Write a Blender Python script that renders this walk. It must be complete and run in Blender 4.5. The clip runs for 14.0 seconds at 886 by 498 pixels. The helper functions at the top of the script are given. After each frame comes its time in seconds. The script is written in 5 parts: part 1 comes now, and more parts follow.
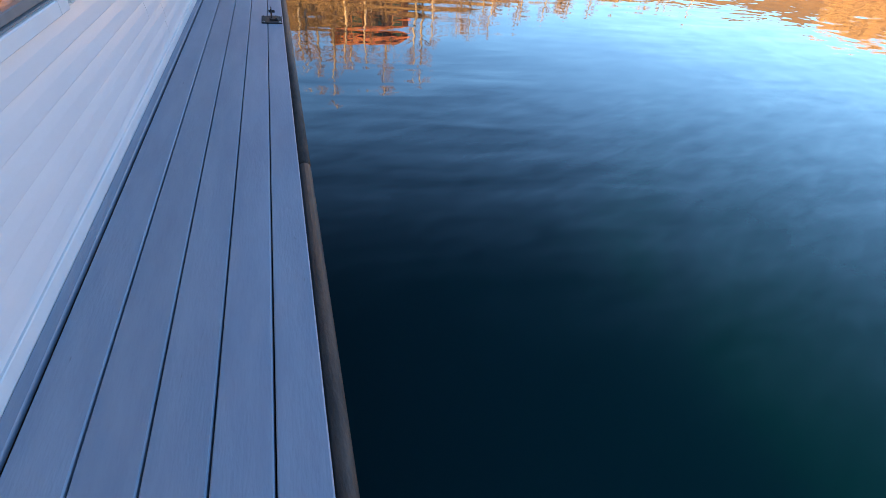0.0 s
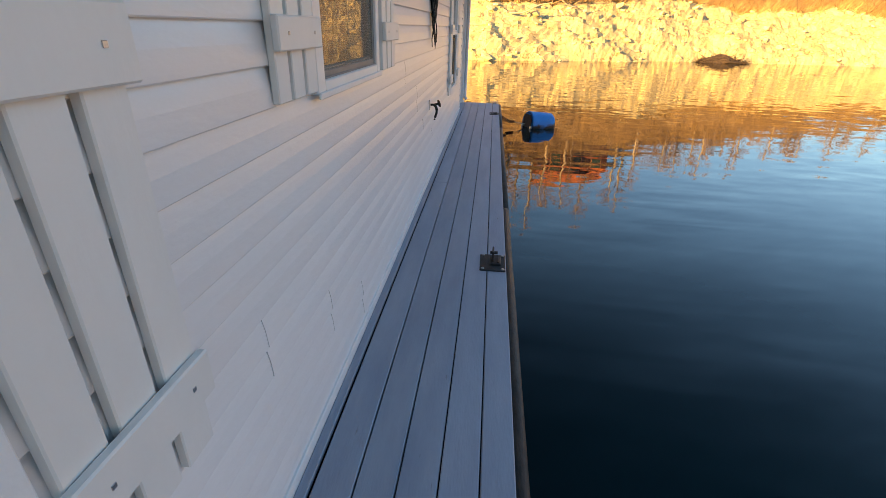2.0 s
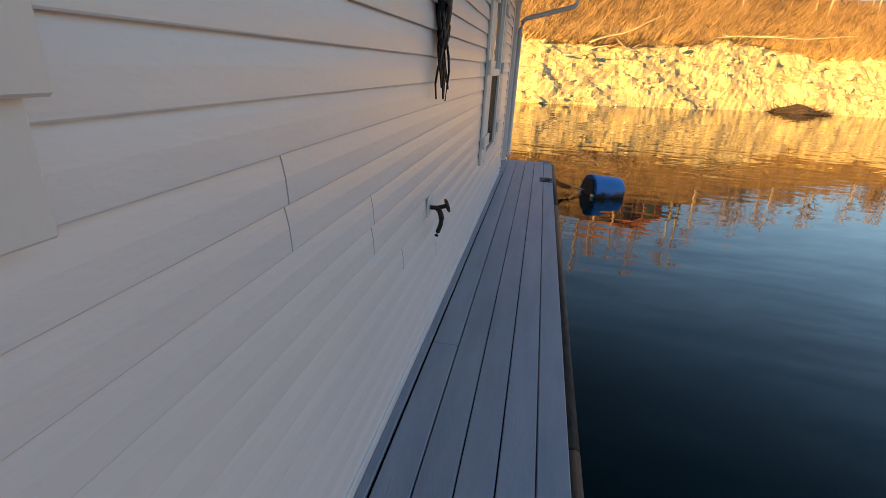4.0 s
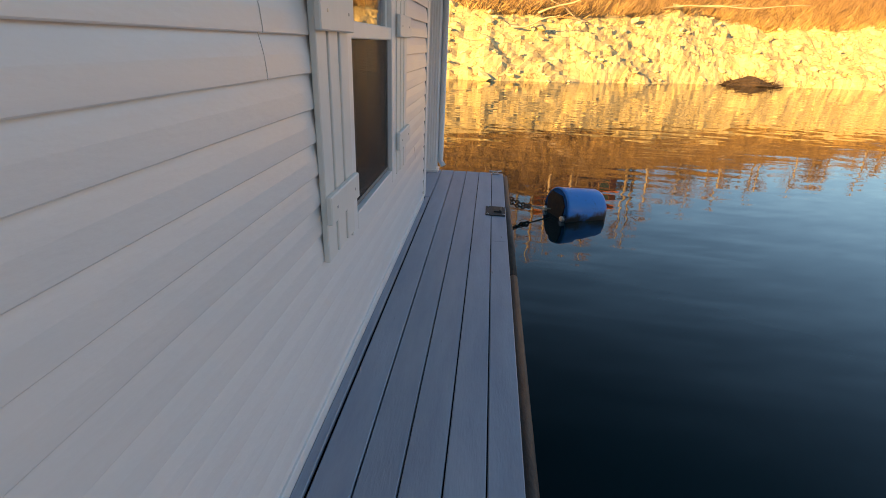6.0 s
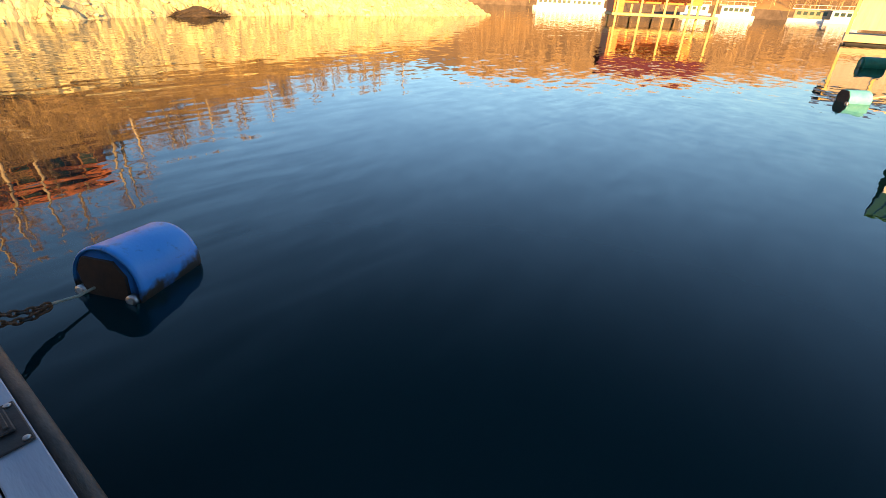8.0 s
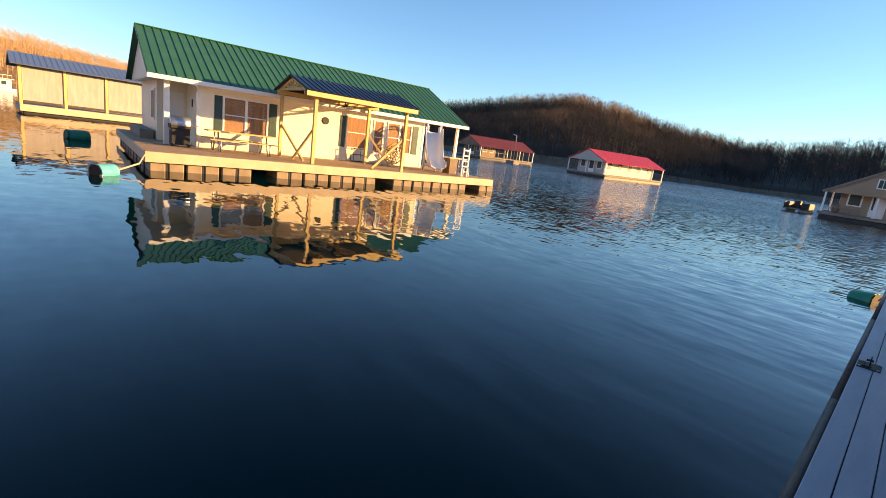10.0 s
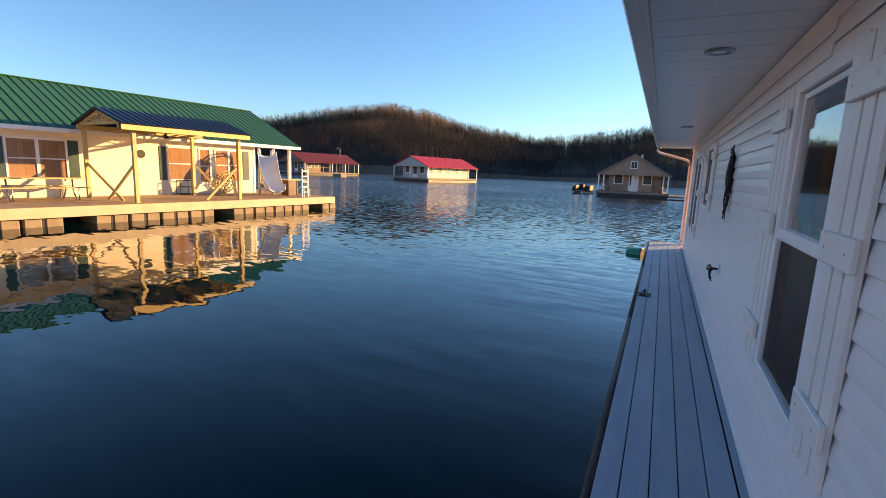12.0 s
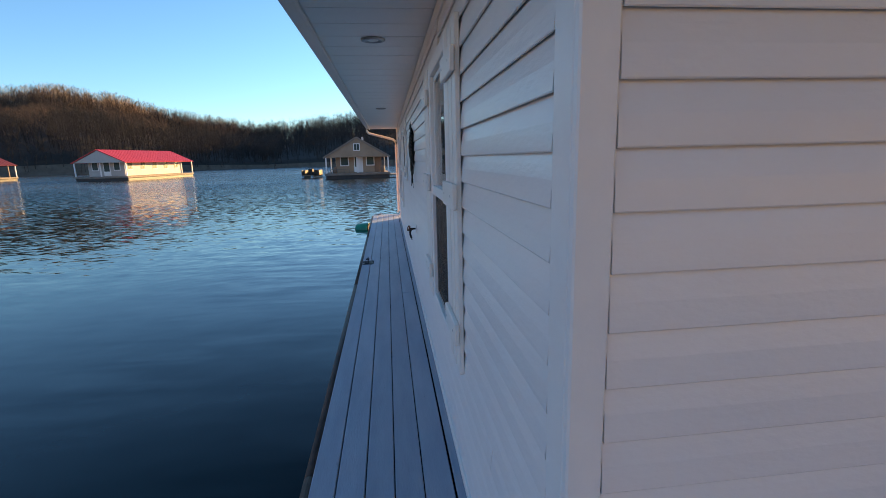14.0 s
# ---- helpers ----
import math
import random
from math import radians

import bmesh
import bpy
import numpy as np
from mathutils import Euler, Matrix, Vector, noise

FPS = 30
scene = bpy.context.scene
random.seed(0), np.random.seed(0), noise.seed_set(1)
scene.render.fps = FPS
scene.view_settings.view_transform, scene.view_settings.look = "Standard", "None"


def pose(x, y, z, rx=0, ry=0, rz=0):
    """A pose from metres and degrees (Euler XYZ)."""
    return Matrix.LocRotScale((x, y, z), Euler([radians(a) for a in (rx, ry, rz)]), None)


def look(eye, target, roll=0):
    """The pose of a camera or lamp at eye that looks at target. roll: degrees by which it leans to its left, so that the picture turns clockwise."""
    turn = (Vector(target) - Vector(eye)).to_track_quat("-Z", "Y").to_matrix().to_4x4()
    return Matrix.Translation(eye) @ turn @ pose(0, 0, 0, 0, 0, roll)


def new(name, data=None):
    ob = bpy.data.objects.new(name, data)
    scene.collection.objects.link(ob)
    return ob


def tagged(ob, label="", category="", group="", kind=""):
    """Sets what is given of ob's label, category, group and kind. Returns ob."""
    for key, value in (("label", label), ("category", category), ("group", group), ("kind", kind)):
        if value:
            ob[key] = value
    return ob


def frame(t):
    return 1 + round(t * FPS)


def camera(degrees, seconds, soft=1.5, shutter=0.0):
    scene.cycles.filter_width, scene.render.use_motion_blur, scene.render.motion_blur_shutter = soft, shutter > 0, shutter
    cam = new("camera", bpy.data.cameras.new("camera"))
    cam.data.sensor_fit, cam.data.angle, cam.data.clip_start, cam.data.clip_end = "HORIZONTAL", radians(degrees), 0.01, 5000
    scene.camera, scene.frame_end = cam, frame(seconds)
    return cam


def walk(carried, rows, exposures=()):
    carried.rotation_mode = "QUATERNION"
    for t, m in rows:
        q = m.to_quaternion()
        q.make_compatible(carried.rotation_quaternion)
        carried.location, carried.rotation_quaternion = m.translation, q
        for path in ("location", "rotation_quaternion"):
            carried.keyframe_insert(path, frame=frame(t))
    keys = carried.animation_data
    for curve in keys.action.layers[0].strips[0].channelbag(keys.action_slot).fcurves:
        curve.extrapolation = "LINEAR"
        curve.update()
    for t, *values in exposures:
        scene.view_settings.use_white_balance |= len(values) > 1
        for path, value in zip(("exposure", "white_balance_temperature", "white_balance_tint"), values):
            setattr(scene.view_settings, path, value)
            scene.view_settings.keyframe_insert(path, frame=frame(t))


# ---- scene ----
cam = camera(87.1, 14.0, soft=0.6)
PATH = [
    (0, (0.767, -10.989, 1.106), (1.321, -9.521, -0.134), 6.9),
    (0.5, (0.797, -10.747, 1.1), (0.963, -9.099, -0.022), 3.6),
    (1, (0.747, -10.318, 1.181), (0.736, -8.591, 0.172), 2.2),
    (1.5, (0.677, -9.724, 1.318), (0.588, -7.956, 0.386), 1.7),
    (2, (0.586, -9.179, 1.435), (0.429, -7.381, 0.572), 1.8),
    (2.5, (0.59, -8.623, 1.47), (0.333, -6.796, 0.697), 2.5),
    (3, (0.56, -8.009, 1.425), (0.226, -6.175, 0.699), 2.7),
    (3.2, (0.534, -7.778, 1.438), (0.185, -5.946, 0.715), 2.9),
    (5.3, (0.482, -5.019, 1.338), (0.169, -3.197, 0.575), 3.6),
    (5.5, (0.49, -4.78, 1.345), (0.193, -2.953, 0.587), 3.1),
    (6, (0.554, -4.168, 1.326), (0.404, -2.345, 0.518), 2.5),
    (6.5, (0.626, -3.553, 1.271), (0.636, -1.737, 0.434), -1.3),
    (7, (0.654, -3.049, 1.226), (0.969, -1.267, 0.373), -1.6),
    (7.5, (0.692, -2.363, 1.229), (1.523, -0.795, 0.305), 0.3),
    (8, (0.707, -1.975, 1.268), (2.129, -0.938, 0.319), 2.8),
    (8.5, (0.64, -1.659, 1.297), (2.422, -1.496, 0.404), 7.2),
    (9, (0.627, -1.403, 1.347), (2.319, -2.169, 0.606), 10.8),
    (9.2, (0.644, -1.304, 1.361), (2.247, -2.298, 0.696), 11.1),
    (11.3, (0.702, 0.475, 1.588), (1.845, -1.131, 1.248), 3.9),
    (11.5, (0.722, 0.566, 1.574), (1.787, -1.093, 1.234), 3.6),
    (12, (0.602, 0.625, 1.612), (1.428, -1.166, 1.278), 2.4),
    (12.5, (0.527, 0.705, 1.633), (1.066, -1.191, 1.295), 1.6),
    (13, (0.5, 0.756, 1.606), (0.739, -1.197, 1.25), 0.8),
    (13.5, (0.447, 0.767, 1.585), (0.432, -1.197, 1.21), -0.2),
    (14, (0.323, 0.753, 1.563), (0.101, -1.197, 1.179), -1.4),
]
EXPOSURE = ((0, 2.7, 6350, 10),
            (0.5, 2.72, 6900, 10),
            (1, 2.7, 7600, 10),
            (1.5, 2.5, 7900, 10),
            (2, 2.2, 8100, 10),
            (2.5, 1.9, 8300, 10),
            (3, 1.8, 8500, 11),
            (5.5, 1.94, 8800, 11),
            (7, 2.1, 8550, 11),
            (8, 2.2, 7500, 10),
            (8.5, 2.15, 7300, 10),
            (9.2, 1.98, 6900, 10),
            (11.3, 1.48, 6250, 12),
            (12.5, 1.7, 6300, 12),
            (13.5, 1.68, 6150, 7),
            (14, 1.7, 6200, 7))
walk(cam, [(t, look(eye, target, roll)) for t, eye, target, roll in PATH], EXPOSURE)

# ---- world, sun, exposure ----
WATER_Z = -0.47
SUN_AZ, SUN_EL = radians(222), radians(11)      # clockwise from +y
sun_dir = Vector((math.sin(SUN_AZ) * math.cos(SUN_EL), math.cos(SUN_AZ) * math.cos(SUN_EL), math.sin(SUN_EL)))
world = bpy.data.worlds.new("sky_world")
scene.world = world
world.use_nodes = True
wn = world.node_tree
sky = wn.nodes.new("ShaderNodeTexSky")
sky.sky_type, sky.sun_disc, sky.sun_elevation, sky.sun_rotation = "NISHITA", False, SUN_EL, SUN_AZ
sky.air_density, sky.dust_density, sky.ozone_density = 1.0, 0.12, 3.7
wn.links.new(sky.outputs[0], wn.nodes["Background"].inputs[0])
wn.nodes["Background"].inputs[1].default_value = 0.086
sun = new("sun", bpy.data.lights.new("sun", "SUN"))
sun.data.energy, sun.data.angle, sun.data.color = 5.0, radians(0.6), (1.0, 0.57, 0.21)
sun.matrix_world = look(sun_dir * 60, (0, 0, 0))

# ---- materials ----
def mat(name, c1, c2=None, rough=0.6, metal=0.0, scale=6.0, stretch=(1, 1, 1), bump=0.0, bscale=None, rand=0.0, spec=0.5, detail=6, island=False, lo=0.35, hi=0.65):
    m = bpy.data.materials.new(name)
    m.use_nodes = True
    nt = m.node_tree
    b = nt.nodes["Principled BSDF"]
    b.inputs["Roughness"].default_value = rough
    b.inputs["Metallic"].default_value = metal
    b.inputs["Specular IOR Level"].default_value = spec
    tc = nt.nodes.new("ShaderNodeTexCoord")
    mp = nt.nodes.new("ShaderNodeMapping")
    mp.inputs["Scale"].default_value = stretch
    geo = nt.nodes.new("ShaderNodeNewGeometry")
    nt.links.new(geo.outputs["Position"], mp.inputs[0])
    n1 = nt.nodes.new("ShaderNodeTexNoise")
    n1.inputs["Scale"].default_value, n1.inputs["Detail"].default_value, n1.inputs["Roughness"].default_value = scale, detail, 0.65
    nt.links.new(mp.outputs[0], n1.inputs[0])
    ramp = nt.nodes.new("ShaderNodeValToRGB")
    ramp.color_ramp.elements[0].position, ramp.color_ramp.elements[1].position = lo, hi
    ramp.color_ramp.elements[0].color = (*c1, 1)
    ramp.color_ramp.elements[1].color = (*(c2 or c1), 1)
    nt.links.new(n1.outputs[0], ramp.inputs[0])
    out = ramp.outputs[0]
    if rand:
        oi = nt.nodes.new("ShaderNodeObjectInfo")
        mr = nt.nodes.new("ShaderNodeMapRange")
        mr.inputs[3].default_value, mr.inputs[4].default_value = 1 - rand, 1 + rand
        nt.links.new(geo.outputs["Random Per Island"] if island else oi.outputs["Random"], mr.inputs[0])
        mx = nt.nodes.new("ShaderNodeMix")
        mx.data_type, mx.blend_type = "RGBA", "MULTIPLY"
        mx.inputs[0].default_value = 1
        nt.links.new(out, mx.inputs[6])
        nt.links.new(mr.outputs[0], mx.inputs[7])
        out = mx.outputs[2]
    nt.links.new(out, b.inputs["Base Color"])
    if bump:
        n2 = nt.nodes.new("ShaderNodeTexNoise")
        n2.inputs["Scale"].default_value, n2.inputs["Detail"].default_value = bscale or scale * 6, 5
        nt.links.new(mp.outputs[0], n2.inputs[0])
        bp = nt.nodes.new("ShaderNodeBump")
        bp.inputs["Strength"].default_value, bp.inputs["Distance"].default_value = bump, 0.01
        nt.links.new(n2.outputs[0], bp.inputs["Height"])
        nt.links.new(bp.outputs[0], b.inputs["Normal"])
    return m


def deck_paint():
    """Grey-blue deck paint with long grain, worn flakes and dirt."""
    m = mat("deck_paint", (0.262, 0.302, 0.378), (0.335, 0.375, 0.445), 0.5, scale=2.2, stretch=(3, 0.5, 3), bump=0.16, bscale=40, rand=0.06)
    nt = m.node_tree
    b = nt.nodes["Principled BSDF"]
    src = b.inputs["Base Color"].links[0].from_socket
    mp = nt.nodes.new("ShaderNodeMapping")
    mp.inputs["Scale"].default_value = (30, 5, 30)
    geo = nt.nodes.new("ShaderNodeNewGeometry")
    nt.links.new(geo.outputs["Position"], mp.inputs[0])
    n = nt.nodes.new("ShaderNodeTexNoise")
    n.inputs["Scale"].default_value, n.inputs["Detail"].default_value = 1.0, 8
    nt.links.new(mp.outputs[0], n.inputs[0])
    r = nt.nodes.new("ShaderNodeValToRGB")
    r.color_ramp.elements[0].position, r.color_ramp.elements[1].position = 0.71, 0.76
    nt.links.new(n.outputs[0], r.inputs[0])
    mx = nt.nodes.new("ShaderNodeMix")
    mx.data_type = "RGBA"
    mx.inputs[7].default_value = (0.17, 0.165, 0.16, 1)
    nt.links.new(r.outputs[0], mx.inputs[0])
    nt.links.new(src, mx.inputs[6])
    nt.links.new(mx.outputs[2], b.inputs["Base Color"])
    return m


def water_material():
    """Dark lake: a deep green-blue body under a rippled mirror surface."""
    m = bpy.data.materials.new("lake_water")
    m.use_nodes = True
    nt = m.node_tree
    nt.nodes.remove(nt.nodes["Principled BSDF"])
    geo = nt.nodes.new("ShaderNodeNewGeometry")
    sep = nt.nodes.new("ShaderNodeSeparateXYZ")
    nt.links.new(geo.outputs["Position"], sep.inputs[0])

    def layer(stretch, rot, detail, dist, out="Fac"):
        mp = nt.nodes.new("ShaderNodeMapping")
        mp.vector_type = "TEXTURE"
        mp.inputs["Scale"].default_value = tuple(1.0 / v for v in stretch)
        mp.inputs["Rotation"].default_value = (0, 0, rot)
        nt.links.new(geo.outputs["Position"], mp.inputs[0])
        n = nt.nodes.new("ShaderNodeTexNoise")
        n.inputs["Scale"].default_value, n.inputs["Detail"].default_value = 1.0, detail
        n.inputs["Distortion"].default_value = dist
        nt.links.new(mp.outputs[0], n.inputs[0])
        return n.outputs[out]

    def sum_of(op, a, c):
        n = nt.nodes.new("ShaderNodeMath")
        n.operation = op
        for i, v in enumerate((a, c)):
            if isinstance(v, (int, float)):
                n.inputs[i].default_value = v
            else:
                nt.links.new(v, n.inputs[i])
        return n.outputs[0]

    def ramp(src, a, b, lo, hi):
        n = nt.nodes.new("ShaderNodeMapRange")
        for i, v in enumerate((a, b, lo, hi)):
            n.inputs[i + 1].default_value = v
        nt.links.new(src, n.inputs[0])
        return n.outputs[0]

    def vec(op, a, c=None):
        n = nt.nodes.new("ShaderNodeVectorMath")
        n.operation = op
        for i, v in enumerate((a, c)):
            if isinstance(v, tuple):
                n.inputs[i].default_value = v
            elif v is not None:
                nt.links.new(v, n.inputs[i])
        return n

    def scaled(v, k):
        n = vec("SCALE", v)
        nt.links.new(k, n.inputs["Scale"])
        return n.outputs[0]

    # slow swell, long-crested wavelets, and wind ripples that grow to the south
    gust = ramp(layer((0.06, 0.11, 1), 0.3, 2, 0.0), 0.38, 0.62, 0.45, 1.0)
    wind = sum_of("MULTIPLY", gust, ramp(sep.outputs[1], -6.5, -34.0, 0.02, 1.0))
    wind = sum_of("MULTIPLY", wind, ramp(sep.outputs[1], -22.0, -60.0, 1.0, 2.0))
    calm = ramp(layer((0.16, 0.3, 1), 0.9, 2, 0.5), 0.35, 0.65, 0.25, 1.0)
    slopes = [
        vec("MULTIPLY", vec("SUBTRACT", layer((0.7, 1.5, 1), radians(14), 2, 0.4, "Color"), (0.5, 0.5, 0.5)).outputs[0], (0.014, 0.026, 0.0)).outputs[0],
        scaled(vec("MULTIPLY", vec("SUBTRACT", layer((0.8, 3.8, 1), radians(-4), 2, 0.4, "Color"), (0.5, 0.5, 0.5)).outputs[0], (0.03, 0.14, 0.0)).outputs[0], calm),
        scaled(vec("MULTIPLY", vec("SUBTRACT", layer((2.8, 8.5, 1), radians(22), 3, 0.5, "Color"), (0.5, 0.5, 0.5)).outputs[0], (0.75, 1.5, 0.0)).outputs[0], wind),
    ]
    slopes.append(scaled(vec("MULTIPLY", vec("SUBTRACT", layer((3.4, 2.6, 1), radians(-8), 2, 0.3, "Color"), (0.5, 0.5, 0.5)).outputs[0], (0.055, 0.045, 0.0)).outputs[0], ramp(sep.outputs[0], 3.0, 12.0, 0.06, 1.0)))
    total = slopes[0]
    for v in slopes[1:]:
        total = vec("ADD", total, v).outputs[0]
    normal = vec("NORMALIZE", vec("ADD", total, (0.0, 0.0, 1.0)).outputs[0]).outputs[0]

    body, mirror, lw, mix = (nt.nodes.new(k) for k in ("ShaderNodeSubsurfaceScattering", "ShaderNodeBsdfGlossy", "ShaderNodeLayerWeight", "ShaderNodeMixShader"))
    # light spreads a few metres through the murky water
    body.falloff = "BURLEY"
    body.inputs["Scale"].default_value, body.inputs["Radius"].default_value = 3.0, (1.0, 1.0, 1.0)
    body.inputs[0].default_value = (0.0001, 0.0148, 0.0185, 1)
    nt.links.new(ramp(sep.outputs[1], -12.0, -50.0, 0.012, 0.16), mirror.inputs["Roughness"])
    nt.links.new(normal, mirror.inputs["Normal"])
    lw.inputs[0].default_value = 0.5
    nt.links.new(normal, lw.inputs["Normal"])
    steep = sum_of("MAXIMUM", sum_of("DIVIDE", sum_of("SUBTRACT", lw.outputs["Facing"], 0.18), 0.82), 0.0)
    fres = sum_of("MULTIPLY", sum_of("POWER", steep, 3.0), 0.96)
    nt.links.new(sum_of("ADD", fres, 0.006), mix.inputs[0])
    nt.links.new(body.outputs[0], mix.inputs[1])
    nt.links.new(mirror.outputs[0], mix.inputs[2])
    nt.links.new(mix.outputs[0], nt.nodes["Material Output"].inputs[0])
    return m


def glass_material(name, tint=(1, 1, 1), rough=0.0):
    m = bpy.data.materials.new(name)
    m.use_nodes = True
    nt = m.node_tree
    nt.nodes.remove(nt.nodes["Principled BSDF"])
    tr, gl, lw, mix = (nt.nodes.new(k) for k in ("ShaderNodeBsdfTransparent", "ShaderNodeBsdfGlossy", "ShaderNodeLayerWeight", "ShaderNodeMixShader"))
    tr.inputs[0].default_value = (*tint, 1)
    gl.inputs["Roughness"].default_value = rough
    lw.inputs[0].default_value = 0.5
    pw, ad = nt.nodes.new("ShaderNodeMath"), nt.nodes.new("ShaderNodeMath")
    pw.operation, ad.operation = "POWER", "MULTIPLY_ADD"
    pw.inputs[1].default_value = 4.0
    ad.inputs[1].default_value, ad.inputs[2].default_value = 0.9, 0.045
    nt.links.new(lw.outputs["Facing"], pw.inputs[0])
    nt.links.new(pw.outputs[0], ad.inputs[0])
    nt.links.new(ad.outputs[0], mix.inputs[0])
    nt.links.new(tr.outputs[0], mix.inputs[1])
    nt.links.new(gl.outputs[0], mix.inputs[2])
    nt.links.new(mix.outputs[0], nt.nodes["Material Output"].inputs[0])
    return m


def screen_material(name, alpha, colour):
    """Fine insect screen: thin level threads with gaps between them."""
    m = bpy.data.materials.new(name)
    m.use_nodes = True
    nt = m.node_tree
    b = nt.nodes["Principled BSDF"]
    b.inputs["Base Color"].default_value = (*colour, 1)
    b.inputs["Roughness"].default_value = 0.6
    geo, wave, mr = nt.nodes.new("ShaderNodeNewGeometry"), nt.nodes.new("ShaderNodeTexWave"), nt.nodes.new("ShaderNodeMapRange")
    wave.bands_direction = "Z"
    wave.inputs["Scale"].default_value = 52.0
    mr.inputs[3].default_value, mr.inputs[4].default_value = alpha * 0.75, alpha * 1.25
    nt.links.new(geo.outputs["Position"], wave.inputs[0])
    nt.links.new(wave.outputs["Fac"], mr.inputs[0])
    nt.links.new(mr.outputs[0], b.inputs["Alpha"])
    return m


SIDING = mat("vinyl_siding", (0.74, 0.73, 0.72), (0.79, 0.78, 0.765), 0.34, scale=1.3, stretch=(1, 0.6, 2), bump=0.12, bscale=34, rand=0.015)
TRIM = mat("white_trim_paint", (0.77, 0.77, 0.76), (0.82, 0.82, 0.80), 0.4, scale=4, bump=0.06, bscale=60)
SHUTTER = mat("cream_shutter_paint", (0.74, 0.73, 0.69), (0.80, 0.785, 0.745), 0.45, scale=3, stretch=(1, 1, .4), bump=0.08, bscale=50)
SOFFIT = mat("soffit_vinyl", (0.82, 0.81, 0.79), (0.86, 0.85, 0.83), 0.3, spec=0.6, scale=2)
DECK = deck_paint()
RUBBER = mat("weathered_rub_rail", (0.028, 0.022, 0.018), (0.085, 0.060, 0.044), 0.6, scale=7, stretch=(3, 1, 3), bump=0.3)
FLOAT = mat("black_float_plastic", (0.012, 0.012, 0.013), (0.03, 0.03, 0.03), 0.5, scale=3)
STEEL = mat("black_steel", (0.010, 0.010, 0.011), (0.026, 0.025, 0.025), 0.6, 0.1, scale=20, bump=0.2)
GALV = mat("galvanised_steel", (0.35, 0.35, 0.36), (0.55, 0.55, 0.55), 0.4, 0.9, scale=25)
RUST = mat("rusty_iron", (0.07, 0.03, 0.018), (0.17, 0.075, 0.035), 0.75, 0.3, scale=30, bump=0.5)
GASKET = mat("grey_window_track", (0.16, 0.16, 0.165), (0.22, 0.22, 0.22), 0.5, scale=5)
GLASS = glass_material("window_glass")
SCREEN = screen_material("dark_insect_screen", 0.5, (0.014, 0.011, 0.009))
LIGHTSCREEN = screen_material("insect_screen", 0.24, (0.30, 0.24, 0.17))
PINE = mat("varnished_pine", (0.30, 0.135, 0.042), (0.42, 0.20, 0.07), 0.35, scale=2.5, stretch=(2, 6, 0.5), bump=0.08, rand=0.12)
DARKWOOD = mat("dark_wood", (0.045, 0.022, 0.012), (0.09, 0.04, 0.02), 0.4, scale=3, stretch=(4, 4, 1))
RUGM = mat("woven_rug", (0.10, 0.09, 0.06), (0.22, 0.19, 0.12), 0.95, scale=14, bump=0.4)
BLUE = mat("blue_drum_plastic", (0.015, 0.09, 0.22), (0.004, 0.23, 0.62), 0.42, scale=7, bump=0.12, lo=0.30, hi=0.43)
GREENB = mat("green_buoy_plastic", (0.004, 0.16, 0.10), (0.01, 0.24, 0.15), 0.4, scale=3)
def grime_line(m, z0, z1, colour):
    """Dried scum on a float, ragged, just above the waterline."""
    nt = m.node_tree
    b = nt.nodes["Principled BSDF"]
    src = b.inputs["Base Color"].links[0].from_socket
    geo, sep, nz, add, mr, mx = (nt.nodes.new(k) for k in ("ShaderNodeNewGeometry", "ShaderNodeSeparateXYZ", "ShaderNodeTexNoise", "ShaderNodeMath", "ShaderNodeMapRange", "ShaderNodeMix"))
    nz.inputs["Scale"].default_value, nz.inputs["Detail"].default_value = 7.0, 5
    nt.links.new(geo.outputs["Position"], sep.inputs[0])
    nt.links.new(geo.outputs["Position"], nz.inputs[0])
    add.operation = "MULTIPLY_ADD"
    add.inputs[1].default_value = 0.30
    nt.links.new(nz.outputs[0], add.inputs[0])
    nt.links.new(sep.outputs[2], add.inputs[2])
    mr.inputs[1].default_value, mr.inputs[2].default_value = z0 + 0.15, z1 + 0.15
    nt.links.new(add.outputs[0], mr.inputs[0])
    mx.data_type = "RGBA"
    mx.inputs[6].default_value = (*colour, 1)
    nt.links.new(mr.outputs[0], mx.inputs[0])
    nt.links.new(src, mx.inputs[7])
    nt.links.new(mx.outputs[2], b.inputs["Base Color"])


grime_line(BLUE, -0.44, -0.37, (0.035, 0.028, 0.022))
TEALB = mat("faded_teal_plastic", (0.05, 0.30, 0.38), (0.12, 0.42, 0.50), 0.5, scale=3)
WATER = water_material()

# ---- mesh helpers ----
MESHES = {}


def link(name, data, parent=None, label=""):
    ob = new(name, data)
    if parent is not None:
        ob.parent = parent
    if label:
        ob["label"] = label
    return ob


def part(name, bm, material, parent=None, label="", smooth=False):
    """Link a bmesh as one mesh object under a thing or a part."""
    me = bpy.data.meshes.new(name)
    if smooth:
        for f in bm.faces:
            f.smooth = True
    bm.to_mesh(me)
    bm.free()
    me.materials.append(material)
    return link(name, me, parent, label)


def thing(name, label, category, at=(0, 0, 0), rz=0.0, group="", kind=""):
    ob = new(name)
    ob.matrix_basis = pose(*at, 0, 0, rz)
    ob.empty_display_size = 0.1
    return tagged(ob, label, category, group, kind)


